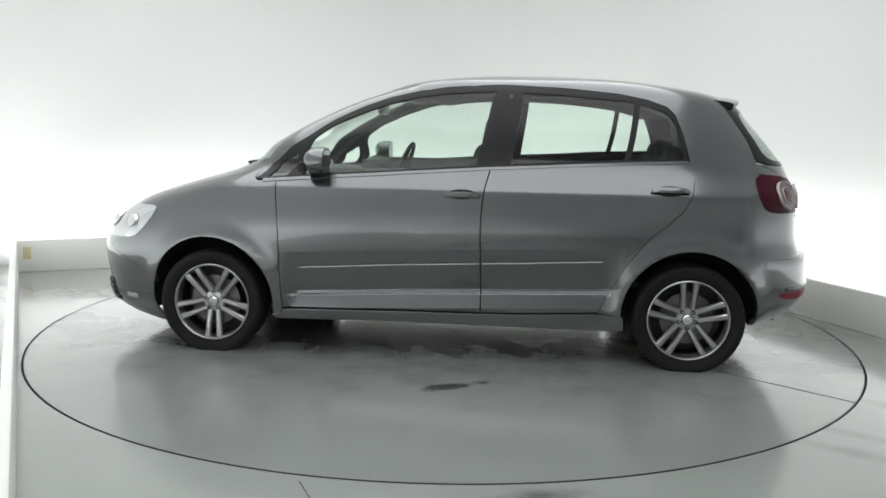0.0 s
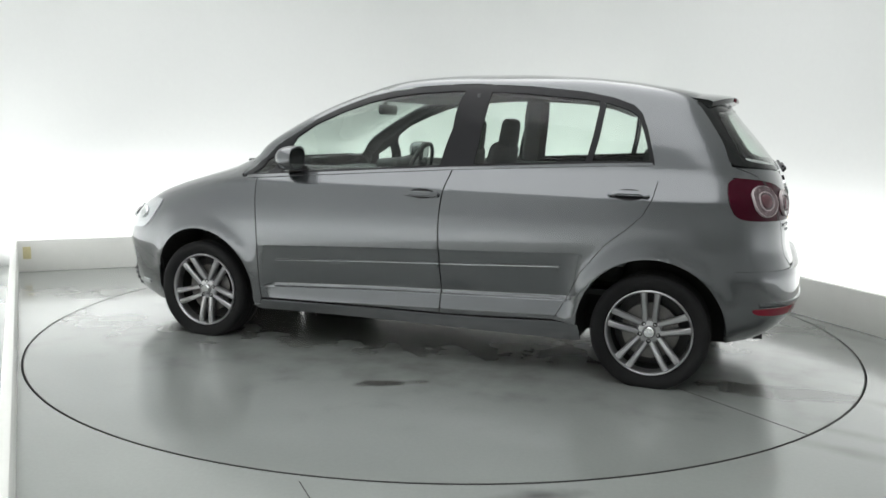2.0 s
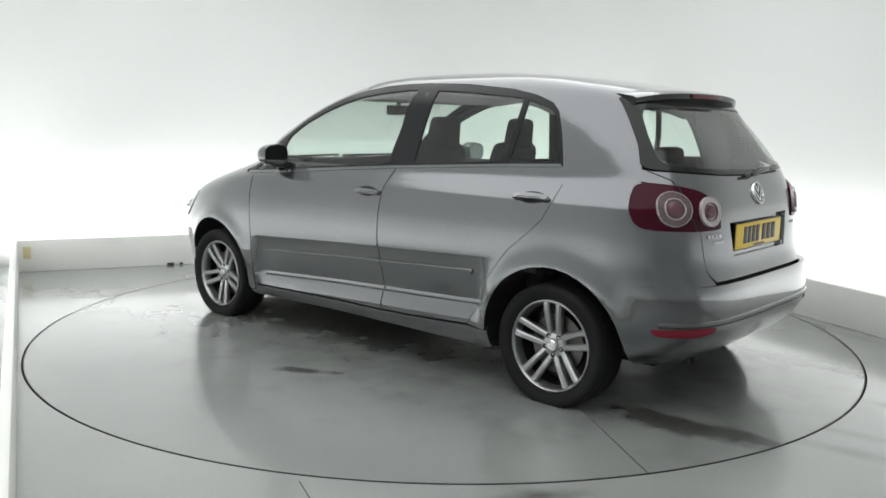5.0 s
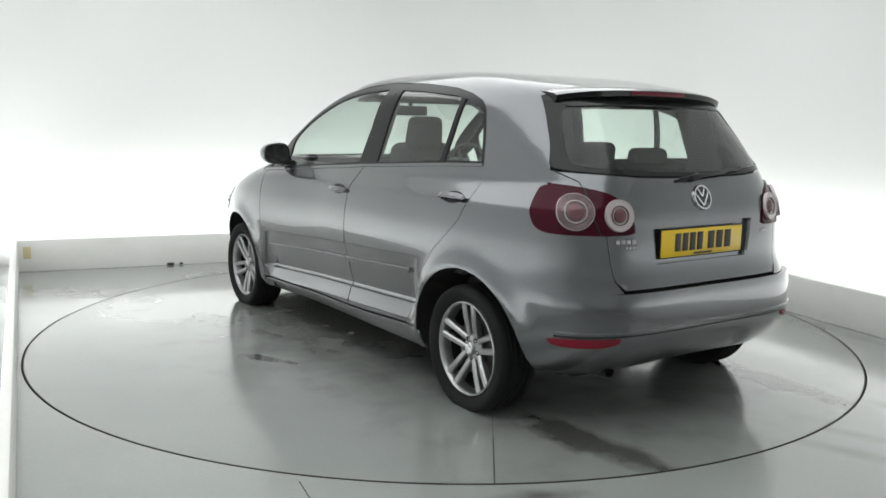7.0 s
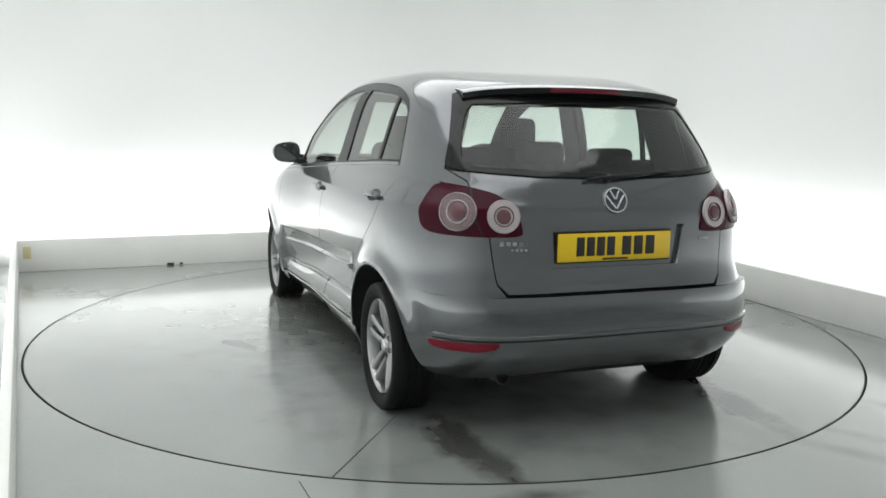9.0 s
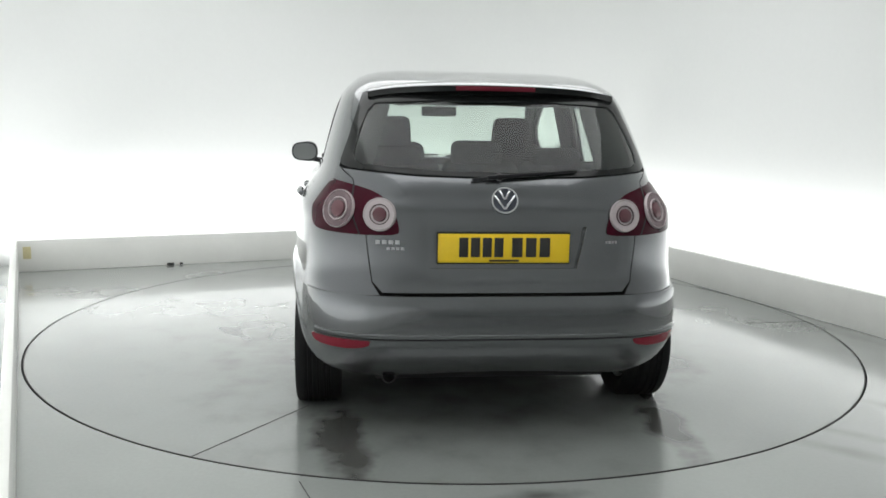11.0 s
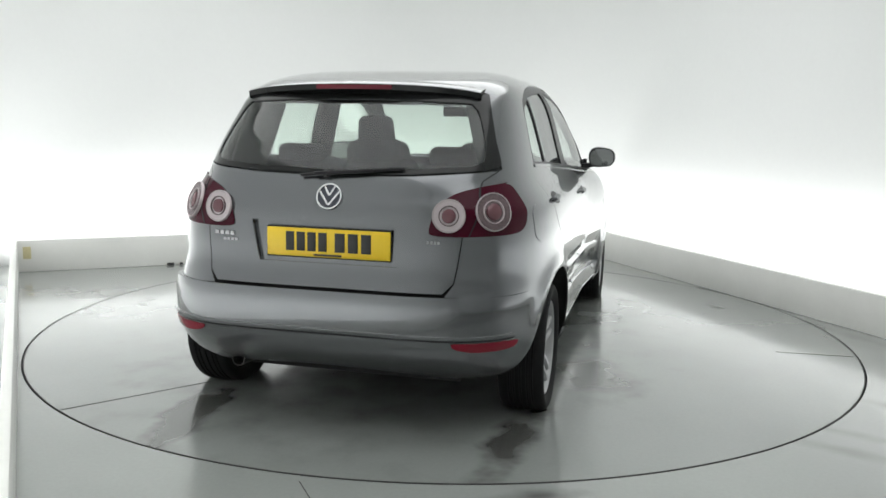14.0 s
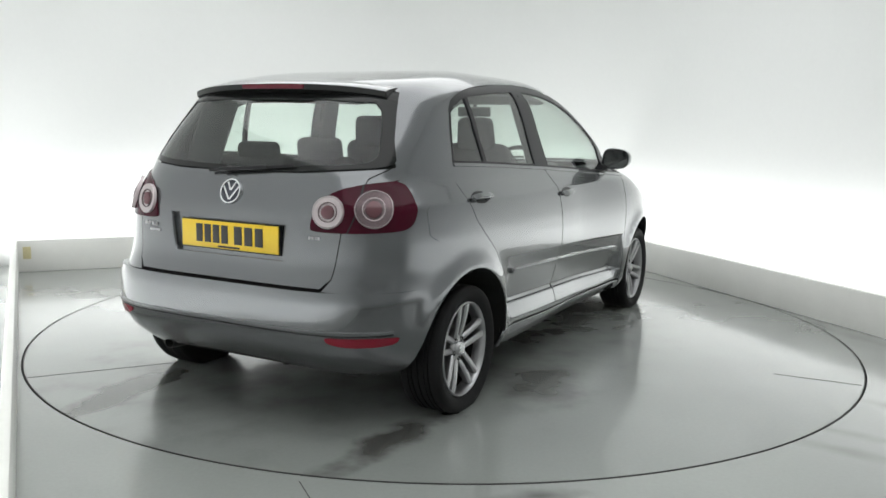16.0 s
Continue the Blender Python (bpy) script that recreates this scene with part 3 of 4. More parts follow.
def roof_mesh(name, mat, drop=0.0):
    half = [ahead(y, 1.455) for y in np.linspace(0, .84 * flank(1.455), 10)] + S(TOP[6:14]) + [(a[0], a[1]) for a in resample([side(*TOP[13]), behind(.555, 1.4)], .03)[:14]][1:14] + [behind(y, 1.4 + .012 * (1 - y / .555)) for y in (.555, .4, .2, 0)]
    P = [skin(*p) for p in half]
    keepers = [P[0]]
    for p in P[1:]:
        if (p - keepers[-1]).length > .008:
            keepers.append(p)
    loop3 = keepers + [Vector((p.x, -p.y, p.z)) for p in keepers[::-1] if abs(p.y) > 1e-3]
    dense = []
    for i, a in enumerate(loop3):
        b = loop3[(i + 1) % len(loop3)]
        k = max(1, int((b - a).length / .03))
        dense += [a + (b - a) * j / k for j in range(k)]
    flat = [(p.x, p.y) for p in dense]
    pts, faces = tile([flat], lambda p: inside(p, flat), .05, .05, 1.0)

    def height(x, y):
        lo, hi = 1.2, ZT - 1e-5
        for _ in range(24):
            z = (lo + hi) / 2
            front = x > XC
            a = max(nose(z) - XC if front else XC - tail(z), 1e-4)
            n = bend(z, front)
            if (abs(x - XC) / a) ** n + (abs(y) / max(flank(z), 1e-4)) ** n < 1:
                lo = z
            else:
                hi = z
        return lo
    verts = [Vector((x, y, height(x, y) - drop)) for x, y in pts]
    for i, p in enumerate(dense):
        if (Vector(pts[i]) - Vector(flat[i])).length < 1e-4:
            verts[i].z = p.z - drop
    normals = []
    for x, y in pts:
        e = .02
        normals.append(Vector((height(x - e, y) - height(x + e, y), height(x, y - e) - height(x, y + e), 2 * e)).normalized())
    good = [f if (verts[f[1]] - verts[f[0]]).cross(verts[f[2]] - verts[f[0]]).z > 0 else f[::-1] for f in faces]
    return mesh_with_normals(name, verts, normals, good, mat)


roof = part("roof", roof_mesh("roof", PAINT), car)
part("headliner", roof_mesh("headliner", HEADLINER, 0.06), car, "dark grey fabric headliner")

# tailgate, rear window, bumper
gate = [behind(-y, z) for y, z in GATE_EDGE[::-1]] + B(GATE_EDGE) + B([(.33, 1.066), (0, 1.058), (-.33, 1.066)])
recess = B([(.335, .872), (.3, .706), (-.3, .706), (-.335, .872)])
tailgate = part("tailgate", panel("tailgate", inset(resample(gate[::-1]), 0), PAINT, holes=[recess], gap=0.0045, rim=0.026), car)
border = B([(.61, 1.088), (.645, 1.098), (.65, 1.115), (.62, 1.2), (.585, 1.31), (.555, 1.4), (.3, 1.405), (0, 1.408)]) + [behind(-y, z) for y, z in ((.3, 1.405), (.555, 1.4), (.585, 1.31), (.62, 1.2), (.65, 1.115), (.645, 1.098), (.61, 1.088), (.33, 1.069))] + B([(0, 1.061), (.33, 1.069)])
clear = B([(.56, 1.105), (.592, 1.122), (.597, 1.15), (.572, 1.24), (.535, 1.325), (.505, 1.355), (.25, 1.368), (0, 1.37)]) + [behind(-y, z) for y, z in ((.25, 1.368), (.505, 1.355), (.535, 1.325), (.572, 1.24), (.597, 1.15), (.592, 1.122), (.56, 1.105), (.3, 1.089))] + B([(0, 1.08), (.3, 1.089)])
rear_border = part("rear_window_border", panel("rear_window_border", border, GLOSS_BLACK, holes=[clear], gap=0.001, off=0.001), tailgate, "gloss black border of the rear window")
part("rear_window", panel("rear_window", clear, GLASS, gap=-0.004, off=-0.004, rim=0), tailgate, "green-tinted rear window")

def bumper_proud(p):
    """The bumper stands out from the tail, and runs flush at the arches."""
    return 0.024 * ease(-p.x, 1.64, 1.8)


low_edge = [behind(y, .25 + .04 * (1 - (y / .6) ** 2)) for y in (.6, .4, .2, 0, -.2, -.4, -.6)]
half_b = arc(-HUB_X, 190, 155, 5) + S([(-1.645, .5), (-1.67, .6)]) + B([(.6, .6), (.49, .6)])
bumper_loop = half_b + [(2 * math.pi - q, z) for q, z in half_b[::-1]] + low_edge[::-1]
rear_bumper = part("rear_bumper", panel("rear_bumper", bumper_loop, PAINT, gap=0.001, rim=0.03, proud=bumper_proud), car)
groove = [behind(y, .442) for y in (.74, .5, .25, 0, -.25, -.5, -.74)] + [behind(y, .434) for y in (-.74, -.5, -.25, 0, .25, .5, .74)]
part("bumper_groove", panel("bumper_groove", groove, BLACK, gap=0, off=0.0015, rim=0, zs=0.004, proud=bumper_proud), rear_bumper, "dark groove across the bumper")
ledge = [behind(y, .455) for y in (.74, .5, .25, 0, -.25, -.5, -.74)] + [behind(y, .443) for y in (-.74, -.5, -.25, 0, .25, .5, .74)]
part("bumper_ridge", panel("bumper_ridge", ledge, PAINT, gap=0, off=0.007, rim=0.008, zs=0.005, proud=bumper_proud), rear_bumper)


def lathe_on(name, prof, mat, parent, spot, sy, off, label="", wrap=False):
    """A turned piece set on the skin at a spot; wrap lays it along the curve of the tail."""
    p, n = skin(*spot), skin_normal(*spot)
    if sy < 0:
        p, n = Vector((p.x, -p.y, p.z)), Vector((n.x, -n.y, n.z))
    me = lathe(prof, mat, 40, name, "z")
    m = n.to_track_quat("Z", "Y").to_matrix().to_4x4()
    m.translation = p + n * off
    if wrap:
        inv = m.inverted()
        for v in me.vertices:
            base = m @ Vector((v.co.x, v.co.y, 0))
            spot_v = behind(abs(base.y), base.z)
            w = skin(*spot_v) + skin_normal(*spot_v) * (off + v.co.z)
            v.co = v.co.lerp(inv @ Vector((w.x, w.y * sy, w.z)), .45)
        me.update()
    return part(name, me, parent, label, m)


for sy in (1, -1):
    lens = S([(-1.605, 1.022), (-1.608, .97), (-1.62, .92), (-1.65, .862), (-1.7, .838)]) + B([(.57, .832), (.42, .835), (.418, .87), (.436, .938), (.47, .975), (.513, 1.003), (.6, 1.026), (.68, 1.038)]) + S([(-1.65, 1.036)])
    lamp = part("tail_lamp", panel("tail_lamp", rounded(lens), RED_LENS, sy=sy, gap=0.001, off=0.007, rim=0.012, step=0.015, zs=0.018, qs=0.014), car, "dark red tail lamp with two round clear rings")
    for (y, z), r, bowl, ins in (((.648, .927), .077, MESH_LENS, .92), ((.492, .914), .066, PALE_LENS, .9)):
        spot = behind(y, z)
        lathe_on("lamp_bowl", [(0, .004), (r * .5, .005), (r * ins, .009), (r * ins, .0)], bowl, lamp, spot, sy, .006, "clear lamp bowl", True)
        lathe_on("lamp_ring", [(r * ins, .004), (r * (ins + .03), .013), (r * .97, .013), (r, .006), (r, 0)], WHITE_RING, lamp, spot, sy, .004, "bright lamp ring", True)
        lathe_on("lamp_core", [(0, .012), (r * .26, .012), (r * .4, .009), (r * .43, 0)], PINK, lamp, spot, sy, .008, "dull red lamp core", True)
        lathe_on("lamp_inner_ring", [(r * .53, .004), (r * .55, .012), (r * .59, .012), (r * .61, .004)], MESH_LENS if bowl is PALE_LENS else WHITE_RING, lamp, spot, sy, .006, "thin inner ring", True)
    seam = B([(.575, .834), (.569, .834), (.587, 1.02), (.593, 1.024)])
    part("lamp_joint", panel("lamp_joint", seam, BLACK, sy=sy, gap=0, off=0.0085, rim=0.004), lamp, "dark joint where the tailgate opens")
    refl = S([(-1.745, .425), (-1.755, .402)]) + B([(.7, .397), (.6, .398), (.535, .41), (.525, .43), (.6, .43), (.7, .43)])
    part("reflector", panel("reflector", rounded(refl, 1), RED_BRIGHT, sy=sy, gap=0.001, off=0.004, rim=0.008, zs=0.01, proud=bumper_proud), rear_bumper, "narrow red reflector")

# spoiler with its brake lamp
bm = bmesh.new()
rows = []
for k in range(21):
    y = -.535 + 1.07 * k / 20
    e = abs(y) / .535
    dx = .05 * e ** 4 - .01
    z0 = 1.44 - .02 * e ** 2 - .012 * e ** 6
    front_x, tip_x = -1.33 - .02 * e, -1.595 + .09 * e ** 3
    prof = [(front_x, z0 + .03 - .012 * e), ((front_x + tip_x) / 2, z0 + .018 - .006 * e), (tip_x + .02, z0 + .003), (tip_x, z0 - .006), (tip_x + .004, z0 - .03), (tip_x + .03, z0 - .048), (-1.49, z0 - .05), (-1.46, z0 - .03)]
    rows.append([bm.verts.new((x, y, z)) for x, z in prof])
for a, b in zip(rows, rows[1:]):
    for i in range(len(a) - 1):
        bm.faces.new((a[i], a[i + 1], b[i + 1], b[i]))
bm.faces.new(rows[0])
bm.faces.new(rows[-1][::-1])
spoiler_me = finish("roof_spoiler", bm, PAINT, True, 28)
spoiler_me.materials.append(GLOSS_BLACK)
for f in spoiler_me.polygons:
    if f.center.x < -1.43 and (f.normal.z < .35):
        f.material_index = 1
spoiler = part("roof_spoiler", spoiler_me, tailgate, "grey spoiler with a dark underside over the rear window")
part("brake_lamp", box(.012, .34, .02, DULL_RED, .004, "brake_lamp", (-1.594, 0, 1.42)), spoiler, "red high brake lamp")

# plate in its recess; its number stands as plain bars
part("plate_recess", panel("plate_recess", recess, PAINT, gap=-0.003, off=-0.024, rim=0), tailgate)
plate_at = pose(-1.887, 0, .786, 0, 0, 0)
plate = part("number_plate", box(.012, .53, .116, YELLOW, .003, "number_plate"), tailgate, "yellow number plate", plate_at)
part("plate_frame", box(.01, .535, .128, BLACK, .003, "plate_frame", (.003, 0, 0)), plate, "black plate frame")
for y, w in ((.163, .036), (.116, .036), (.069, .036), (.022, .036), (-.052, .042), (-.108, .042), (-.164, .042)):
    part("number_bar", box(.004, w, .078, INK, .001, "number_bar", (-.0065, y, .004)), plate)
part("plate_maker_bar", box(.003, .12, .008, INK, 0, "plate_maker_bar", (-.0065, 0, -.049)), plate)
for y, z, w, h in ((.465, .808, .105, .02), (.435, .783, .075, .014), (-.44, .81, .055, .015)):
    q = behind(y, z)
    p, n = skin(*q), skin_normal(*q)
    m = n.to_track_quat("Z", "Y").to_matrix().to_4x4()
    m.translation = p + n * .002
    t = (skin(q[0] + .01, q[1]) - skin(q[0] - .01, q[1])).normalized()
    m = Matrix((t, n.cross(t), n)).transposed().to_4x4()
    m.translation = p + n * .002
    k = 4
    for i in range(k):
        part("model_mark", box(w / k * .7, h * .8, .004, ALLOY, .001, "model_mark", (w * ((i + .5) / k - .5), 0, 0)), tailgate, "chrome model lettering as plain bars", m)

# round badge
q = behind(0, .973)
p, n = skin(*q), skin_normal(*q)
bm_at = Matrix((Vector((0, -1, 0)), n.cross(Vector((0, -1, 0))), n)).transposed().to_4x4()
bm_at.translation = p
badge = part("badge", lathe([(0, .004), (.046, .004), (.048, 0)], material("badge_dark", (.05, .055, .07), .2), 40, "badge", "z"), tailgate, "round chrome badge", bm_at)
part("badge_ring", lathe([(.046, .004), (.048, .011), (.054, .011), (.056, 0)], CHROME, 40, "badge_ring", "z"), badge)
for sx in (1, -1):
    for x0, y0, x1, y1 in ((.021, .04, .001, .004), (.041, .02, .001, -.036)):
        a, b = Vector((x0 * sx, -y0 * -1, .006)), Vector((x1 * sx, y1, .006))
        me = box((b - a).length, .008, .006, CHROME, .001, "badge_bar")
        m = Matrix.Translation((a + b) / 2) @ Matrix.Rotation(math.atan2(b.y - a.y, b.x - a.x), 4, "Z")
        part("badge_bar", me, badge, "", m)

# rear wiper
qa, qb = behind(.02, 1.066), behind(-.30, 1.093)
a, b = skin(*qa) + Vector((-.02, 0, 0)), skin(*qb) + Vector((-.014, 0, 0))


def bar_between(name, a, b, w, h, mat, parent, label="", bevel=.003, taper=None):
    d = b - a
    m = d.to_track_quat("X", "Z").to_matrix().to_4x4()
    m.translation = (a + b) / 2
    return part(name, box(d.length, w, h, mat, bevel, name, taper=taper), parent, label, m)


wiper = part("rear_wiper", lathe([(0, .022), (.011, .02), (.014, .012), (.016, 0)], BLACK, 24, "rear_wiper", "x"), tailgate, "black rear wiper", Matrix.Translation(a + Vector((.005, 0, 0))) @ Matrix.Rotation(math.pi, 4, "Z"))
inv = wiper.matrix_basis.inverted()
bar_between("wiper_arm", inv @ (a + Vector((-.012, .05, -.002))), inv @ (a.lerp(b, .6) + Vector((-.012, 0, 0))), .012, .016, BLACK, wiper)
bar_between("wiper_blade", inv @ (a + Vector((-.004, .11, -.01))), inv @ (b + Vector((-.002, 0, .0))), .012, .012, BLACK, wiper)

# nose: bonnet, bumper, lamps, grille, windscreen
screen = [screen_edge(z) for z in SCREEN_Z]
sl = screen + [ahead(y, 1.455) for y in (.4, .2, 0, -.2, -.4)] + [(-q, z) for q, z in screen[::-1]] + [ahead(y, 1.03 + .015 * (y / .7) ** 2) for y in (-.4, 0, .4)]
part("windscreen", panel("windscreen", sl, GLASS, gap=-0.004, off=-0.006, rim=0), car, "green-tinted windscreen")
bl = [ahead(.69, 1.0), ahead(.7, .95), ahead(.68, .88), ahead(.6, .8)]
bonnet = bl + [ahead(.3, .79), ahead(0, .785), ahead(-.3, .79)] + [(-q, z) for q, z in bl[::-1]] + [ahead(-.66, 1.04), ahead(-.3, 1.026), ahead(0, 1.022), ahead(.3, 1.026), ahead(.66, 1.04)]
part("bonnet", panel("bonnet", bonnet, PAINT, gap=0.002, qs=.03), car)
fb = arc(HUB_X, 19, -32, 7) + S([(1.62, .1), (1.75, .09)]) + [ahead(.5, .1), ahead(0, .1)]
ft = [ahead(.62, .6), ahead(.56, .7), ahead(.5, .775), ahead(0, .775)]
front_loop = ft[::-1] + fb + [(-q, z) for q, z in fb[::-1][1:]] + [(-q, z) for q, z in ft[:-1]]
front_bumper = part("front_bumper", panel("front_bumper", front_loop, PAINT, gap=0.002, qs=.03), car)
grille = part("grille", panel("grille", [ahead(y, z) for y, z in ((.42, .76), (.4, .64), (-.4, .64), (-.42, .76))], BLACK, gap=0, off=.003, rim=.004), front_bumper, "black radiator grille")
for z in (.675, .71, .745):
    part("grille_slat", panel("grille_slat", [ahead(.4, z + .008), ahead(.4, z - .004), ahead(-.4, z - .004), ahead(-.4, z + .008)], CHROME, gap=0, off=.01, rim=.008, zs=.006), grille, "chrome slat")
intake = part("lower_intake", panel("lower_intake", [ahead(y, z) for y, z in ((.6, .34), (.58, .2), (-.58, .2), (-.6, .34))], BLACK, gap=0, off=.003, rim=.004), front_bumper, "black lower intake")
for z in (.22, .25, .28, .31):
    part("intake_slat", panel("intake_slat", [ahead(.59, z + .006), ahead(.59, z - .006), ahead(-.59, z - .006), ahead(-.59, z + .006)], PLASTIC, gap=0, off=.012, rim=.01, zs=.006), intake)
for sy in (1, -1):
    hl = S([(1.69, .79), (1.615, .79), (1.63, .745), (1.68, .68), (1.74, .625), (1.8, .605)]) + [ahead(.6, .6), ahead(.52, .62), ahead(.47, .68), ahead(.5, .75), ahead(.58, .78)]
    head = part("headlamp", panel("headlamp", rounded(hl), CLEAR_LAMP, sy=sy, gap=0.001, off=.006, rim=.01), car, "clear headlamp")
    lathe_on("headlamp_bowl", [(0, .004), (.03, .006), (.05, .012), (.056, .0)], CHROME, head, ahead(.6, .69), sy, .008, "chrome lamp bowl")
    lathe_on("headlamp_reflector", [(0, .003), (.02, .005), (.034, .01), (.038, .0)], CHROME, head, side(1.77, .7), sy, .008, "chrome lamp reflector")
    sr = S([(1.86, .275), (1.78, .275), (1.78, .25), (1.86, .25)])
    part("side_reflector", panel("side_reflector", sr, CLEAR_LAMP, sy=sy, gap=0, off=.004, rim=.006, zs=.008), front_bumper, "small clear side reflector")

# fuel flap on the right flank
hole = [side(-1.5 + .081 * math.cos(a) * (1 + .1 * math.cos(4 * a) * -1), .865 + .081 * math.sin(a)) for a in [2 * math.pi * k / 28 for k in range(28)]]
part("fuel_flap", panel("fuel_flap", hole, PAINT, sy=-1, gap=0, off=.002, rim=.004), car)

# dark inner shell behind the joints
verts, faces = [], []
QN, ZN = 150, 24
zz = [.2 + (.93 - .2) * k / ZN for k in range(ZN + 1)]
for z in zz:
    for k in range(QN):
        q = 2 * math.pi * k / QN
        verts.append(skin(q, z) - skin_normal(q, z) * .03)
for i in range(ZN):
    for k in range(QN):
        f = (i * QN + k, i * QN + (k + 1) % QN, (i + 1) * QN + (k + 1) % QN, (i + 1) * QN + k)
        c = sum((verts[j] for j in f), Vector()) / 4
        if min(math.hypot(c.x - HUB_X, c.z - .285), math.hypot(c.x + HUB_X, c.z - .285)) > .385 or abs(c.y) < .5:
            faces.append(f)
part("inner_shell", link_mesh("inner_shell", verts, faces, LINER_AND_SHADE), car, "dark inner body behind the joints")
bm = bmesh.new()
for sx, sy_, cx, cz, w in ((3.5, 1.0, .1, .2, .03), (1.86, 1.6, 0, .205, .03)):
    r = bmesh.ops.create_cube(bm, size=1)
    for v in r["verts"]:
        v.co = Vector((v.co.x * sx + cx, v.co.y * sy_, v.co.z * w + cz))
part("underbody", finish("underbody", bm, LINER_AND_SHADE, False), car, "dark underbody")
for cx in (HUB_X, -HUB_X):
    for sy in (1, -1):
        verts, faces = [], []
        for k in range(25):
            a = radians(-12 + 204 * k / 24)
            x, z = cx + (ARCH_R + .012) * math.cos(a), .285 + (ARCH_R + .012) * math.sin(a)
            yo = abs(skin(*side(x, max(z, .09))).y) - .012
            verts += [(x, sy * yo, z), (x, sy * .52, z)]
        for k in range(24):
            faces.append((2 * k, 2 * k + 1, 2 * k + 3, 2 * k + 2))
        faces.append(tuple(2 * k + 1 for k in range(25)))
        part("arch_liner", link_mesh("arch_liner", verts, faces, LINER_AND_SHADE, False), car, "black wheel arch liner")
pipe = part("exhaust_pipe", lathe([(.026, 0), (.03, 0), (.03, .2), (.026, .2), (.026, 0)], ALLOY_DARK, 24, "exhaust_pipe", "x"), car, "sooty steel exhaust pipe", pose(-1.81, .45, .243, 0, 4, 0))


# ---- wheels ----
def wheel_meshes():
    R = WHEEL_R
    tyre = [(.212, .07), (.222, .082), (.236, .092), (.255, .099), (.27, .1), (R - .008, .093), (R - .002, .08), (R, .06)]
    tread = []
    for y in (.05, .03, .0, -.03, -.05):
        tread += [(R, y + .006), (R - .006, y + .004), (R - .006, y - .004), (R, y - .006)]
    prof = tyre + tread + [(r, -y) for r, y in tyre[::-1]] + [(.2, -.07), (.2, .06), (.212, .07)]
    t = lathe(prof, RUBBER, 96, "tyre")
    for v in t.vertices:                                   # the tyre flattens where it stands
        if v.co.z < -HUB_Z:
            v.co.y *= 1.03
            v.co.z = -HUB_Z
    rim = lathe([(.214, .072), (.214, .082), (.209, .085), (.203, .079), (.199, .06), (.194, .03), (.19, -.03), (.19, -.06), (.2, -.07)], ALLOY, 72, "rim")
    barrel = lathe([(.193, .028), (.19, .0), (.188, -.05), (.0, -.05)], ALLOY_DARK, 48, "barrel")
    disc = lathe([(.06, .012), (.14, .012), (.142, .0), (.06, .0)], STEEL, 48, "brake_disc")
    hub = lathe([(0, .066), (.026, .065), (.03, .06), (.033, .05), (.055, .046), (.063, .036), (.065, .0)], ALLOY, 40, "hub")
    cap = lathe([(0, .07), (.022, .069), (.027, .064)], CHROME, 32, "hub_cap")
    bm = bmesh.new()
    N = 8
    for s_ in (1,):
        ring = []
        for k in range(N + 1):
            f = k / N
            r = .045 + (.205 - .045) * f
            w = .0135 + .0015 * f + .003 * f ** 6
            x = .0225 + .0125 * f
            top = .048 + .022 * math.sin(f * 1.5) + .006 * f
            ring.append([bm.verts.new((x - w, top - .035, r)), bm.verts.new((x - w, top - .008, r)), bm.verts.new((x - w * .55, top, r)), bm.verts.new((x + w * .55, top, r)), bm.verts.new((x + w, top - .008, r)), bm.verts.new((x + w, top - .035, r))])
        for a, b in zip(ring, ring[1:]):
            for i in range(5):
                bm.faces.new((a[i], a[i + 1], b[i + 1], b[i]))
            bm.faces.new((a[5], a[0], b[0], b[5]))
        bm.faces.new(ring[0])
        bm.faces.new(ring[-1][::-1])
    spoke = finish("spoke", bm, ALLOY)
    spoke2 = spoke.copy()
    spoke2.transform(Matrix.Diagonal((-1, 1, 1, 1)))
    spoke2.flip_normals()
    # nuts coloured near-black, to paint in the shade of their holes
    nut = lathe([(0, .041), (.006, .041), (.008, .043), (.0115, .0445), (.0125, .03)], LINER_AND_SHADE, 12, "wheel_nut")
    return t, rim, barrel, disc, hub, cap, spoke, spoke2, nut


MESH_T, MESH_RIM, MESH_B, MESH_D, MESH_H, MESH_C, MESH_S, MESH_S2, MESH_N = wheel_meshes()
for cx, face_y, phase in ((HUB_X, .912, 180), (-HUB_X, .848, 0)):
    for sy in (1, -1):
        m = Matrix.Translation((cx, sy * (face_y - .1), HUB_Z))
        if sy < 0:
            m = m @ Matrix.Rotation(math.pi, 4, "Z")
        wheel = part("wheel", MESH_RIM, car, "silver alloy wheel with five pairs of spokes", m)
        part("tyre", MESH_T, wheel, "worn black tyre")
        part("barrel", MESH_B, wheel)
        part("brake_disc", MESH_D, wheel)
        part("hub", MESH_H, wheel)
        part("hub_cap", MESH_C, wheel)
        for k in range(5):
            turn = Matrix.Rotation(radians(phase + 72 * k), 4, "Y")
            part("spoke", MESH_S, wheel, "", turn)
            part("spoke", MESH_S2, wheel, "", turn)
            part("wheel_nut", MESH_N, wheel, "", Matrix.Rotation(radians(phase + 36 + 72 * k), 4, "Y") @ Matrix.Translation((0, .006, .047)))

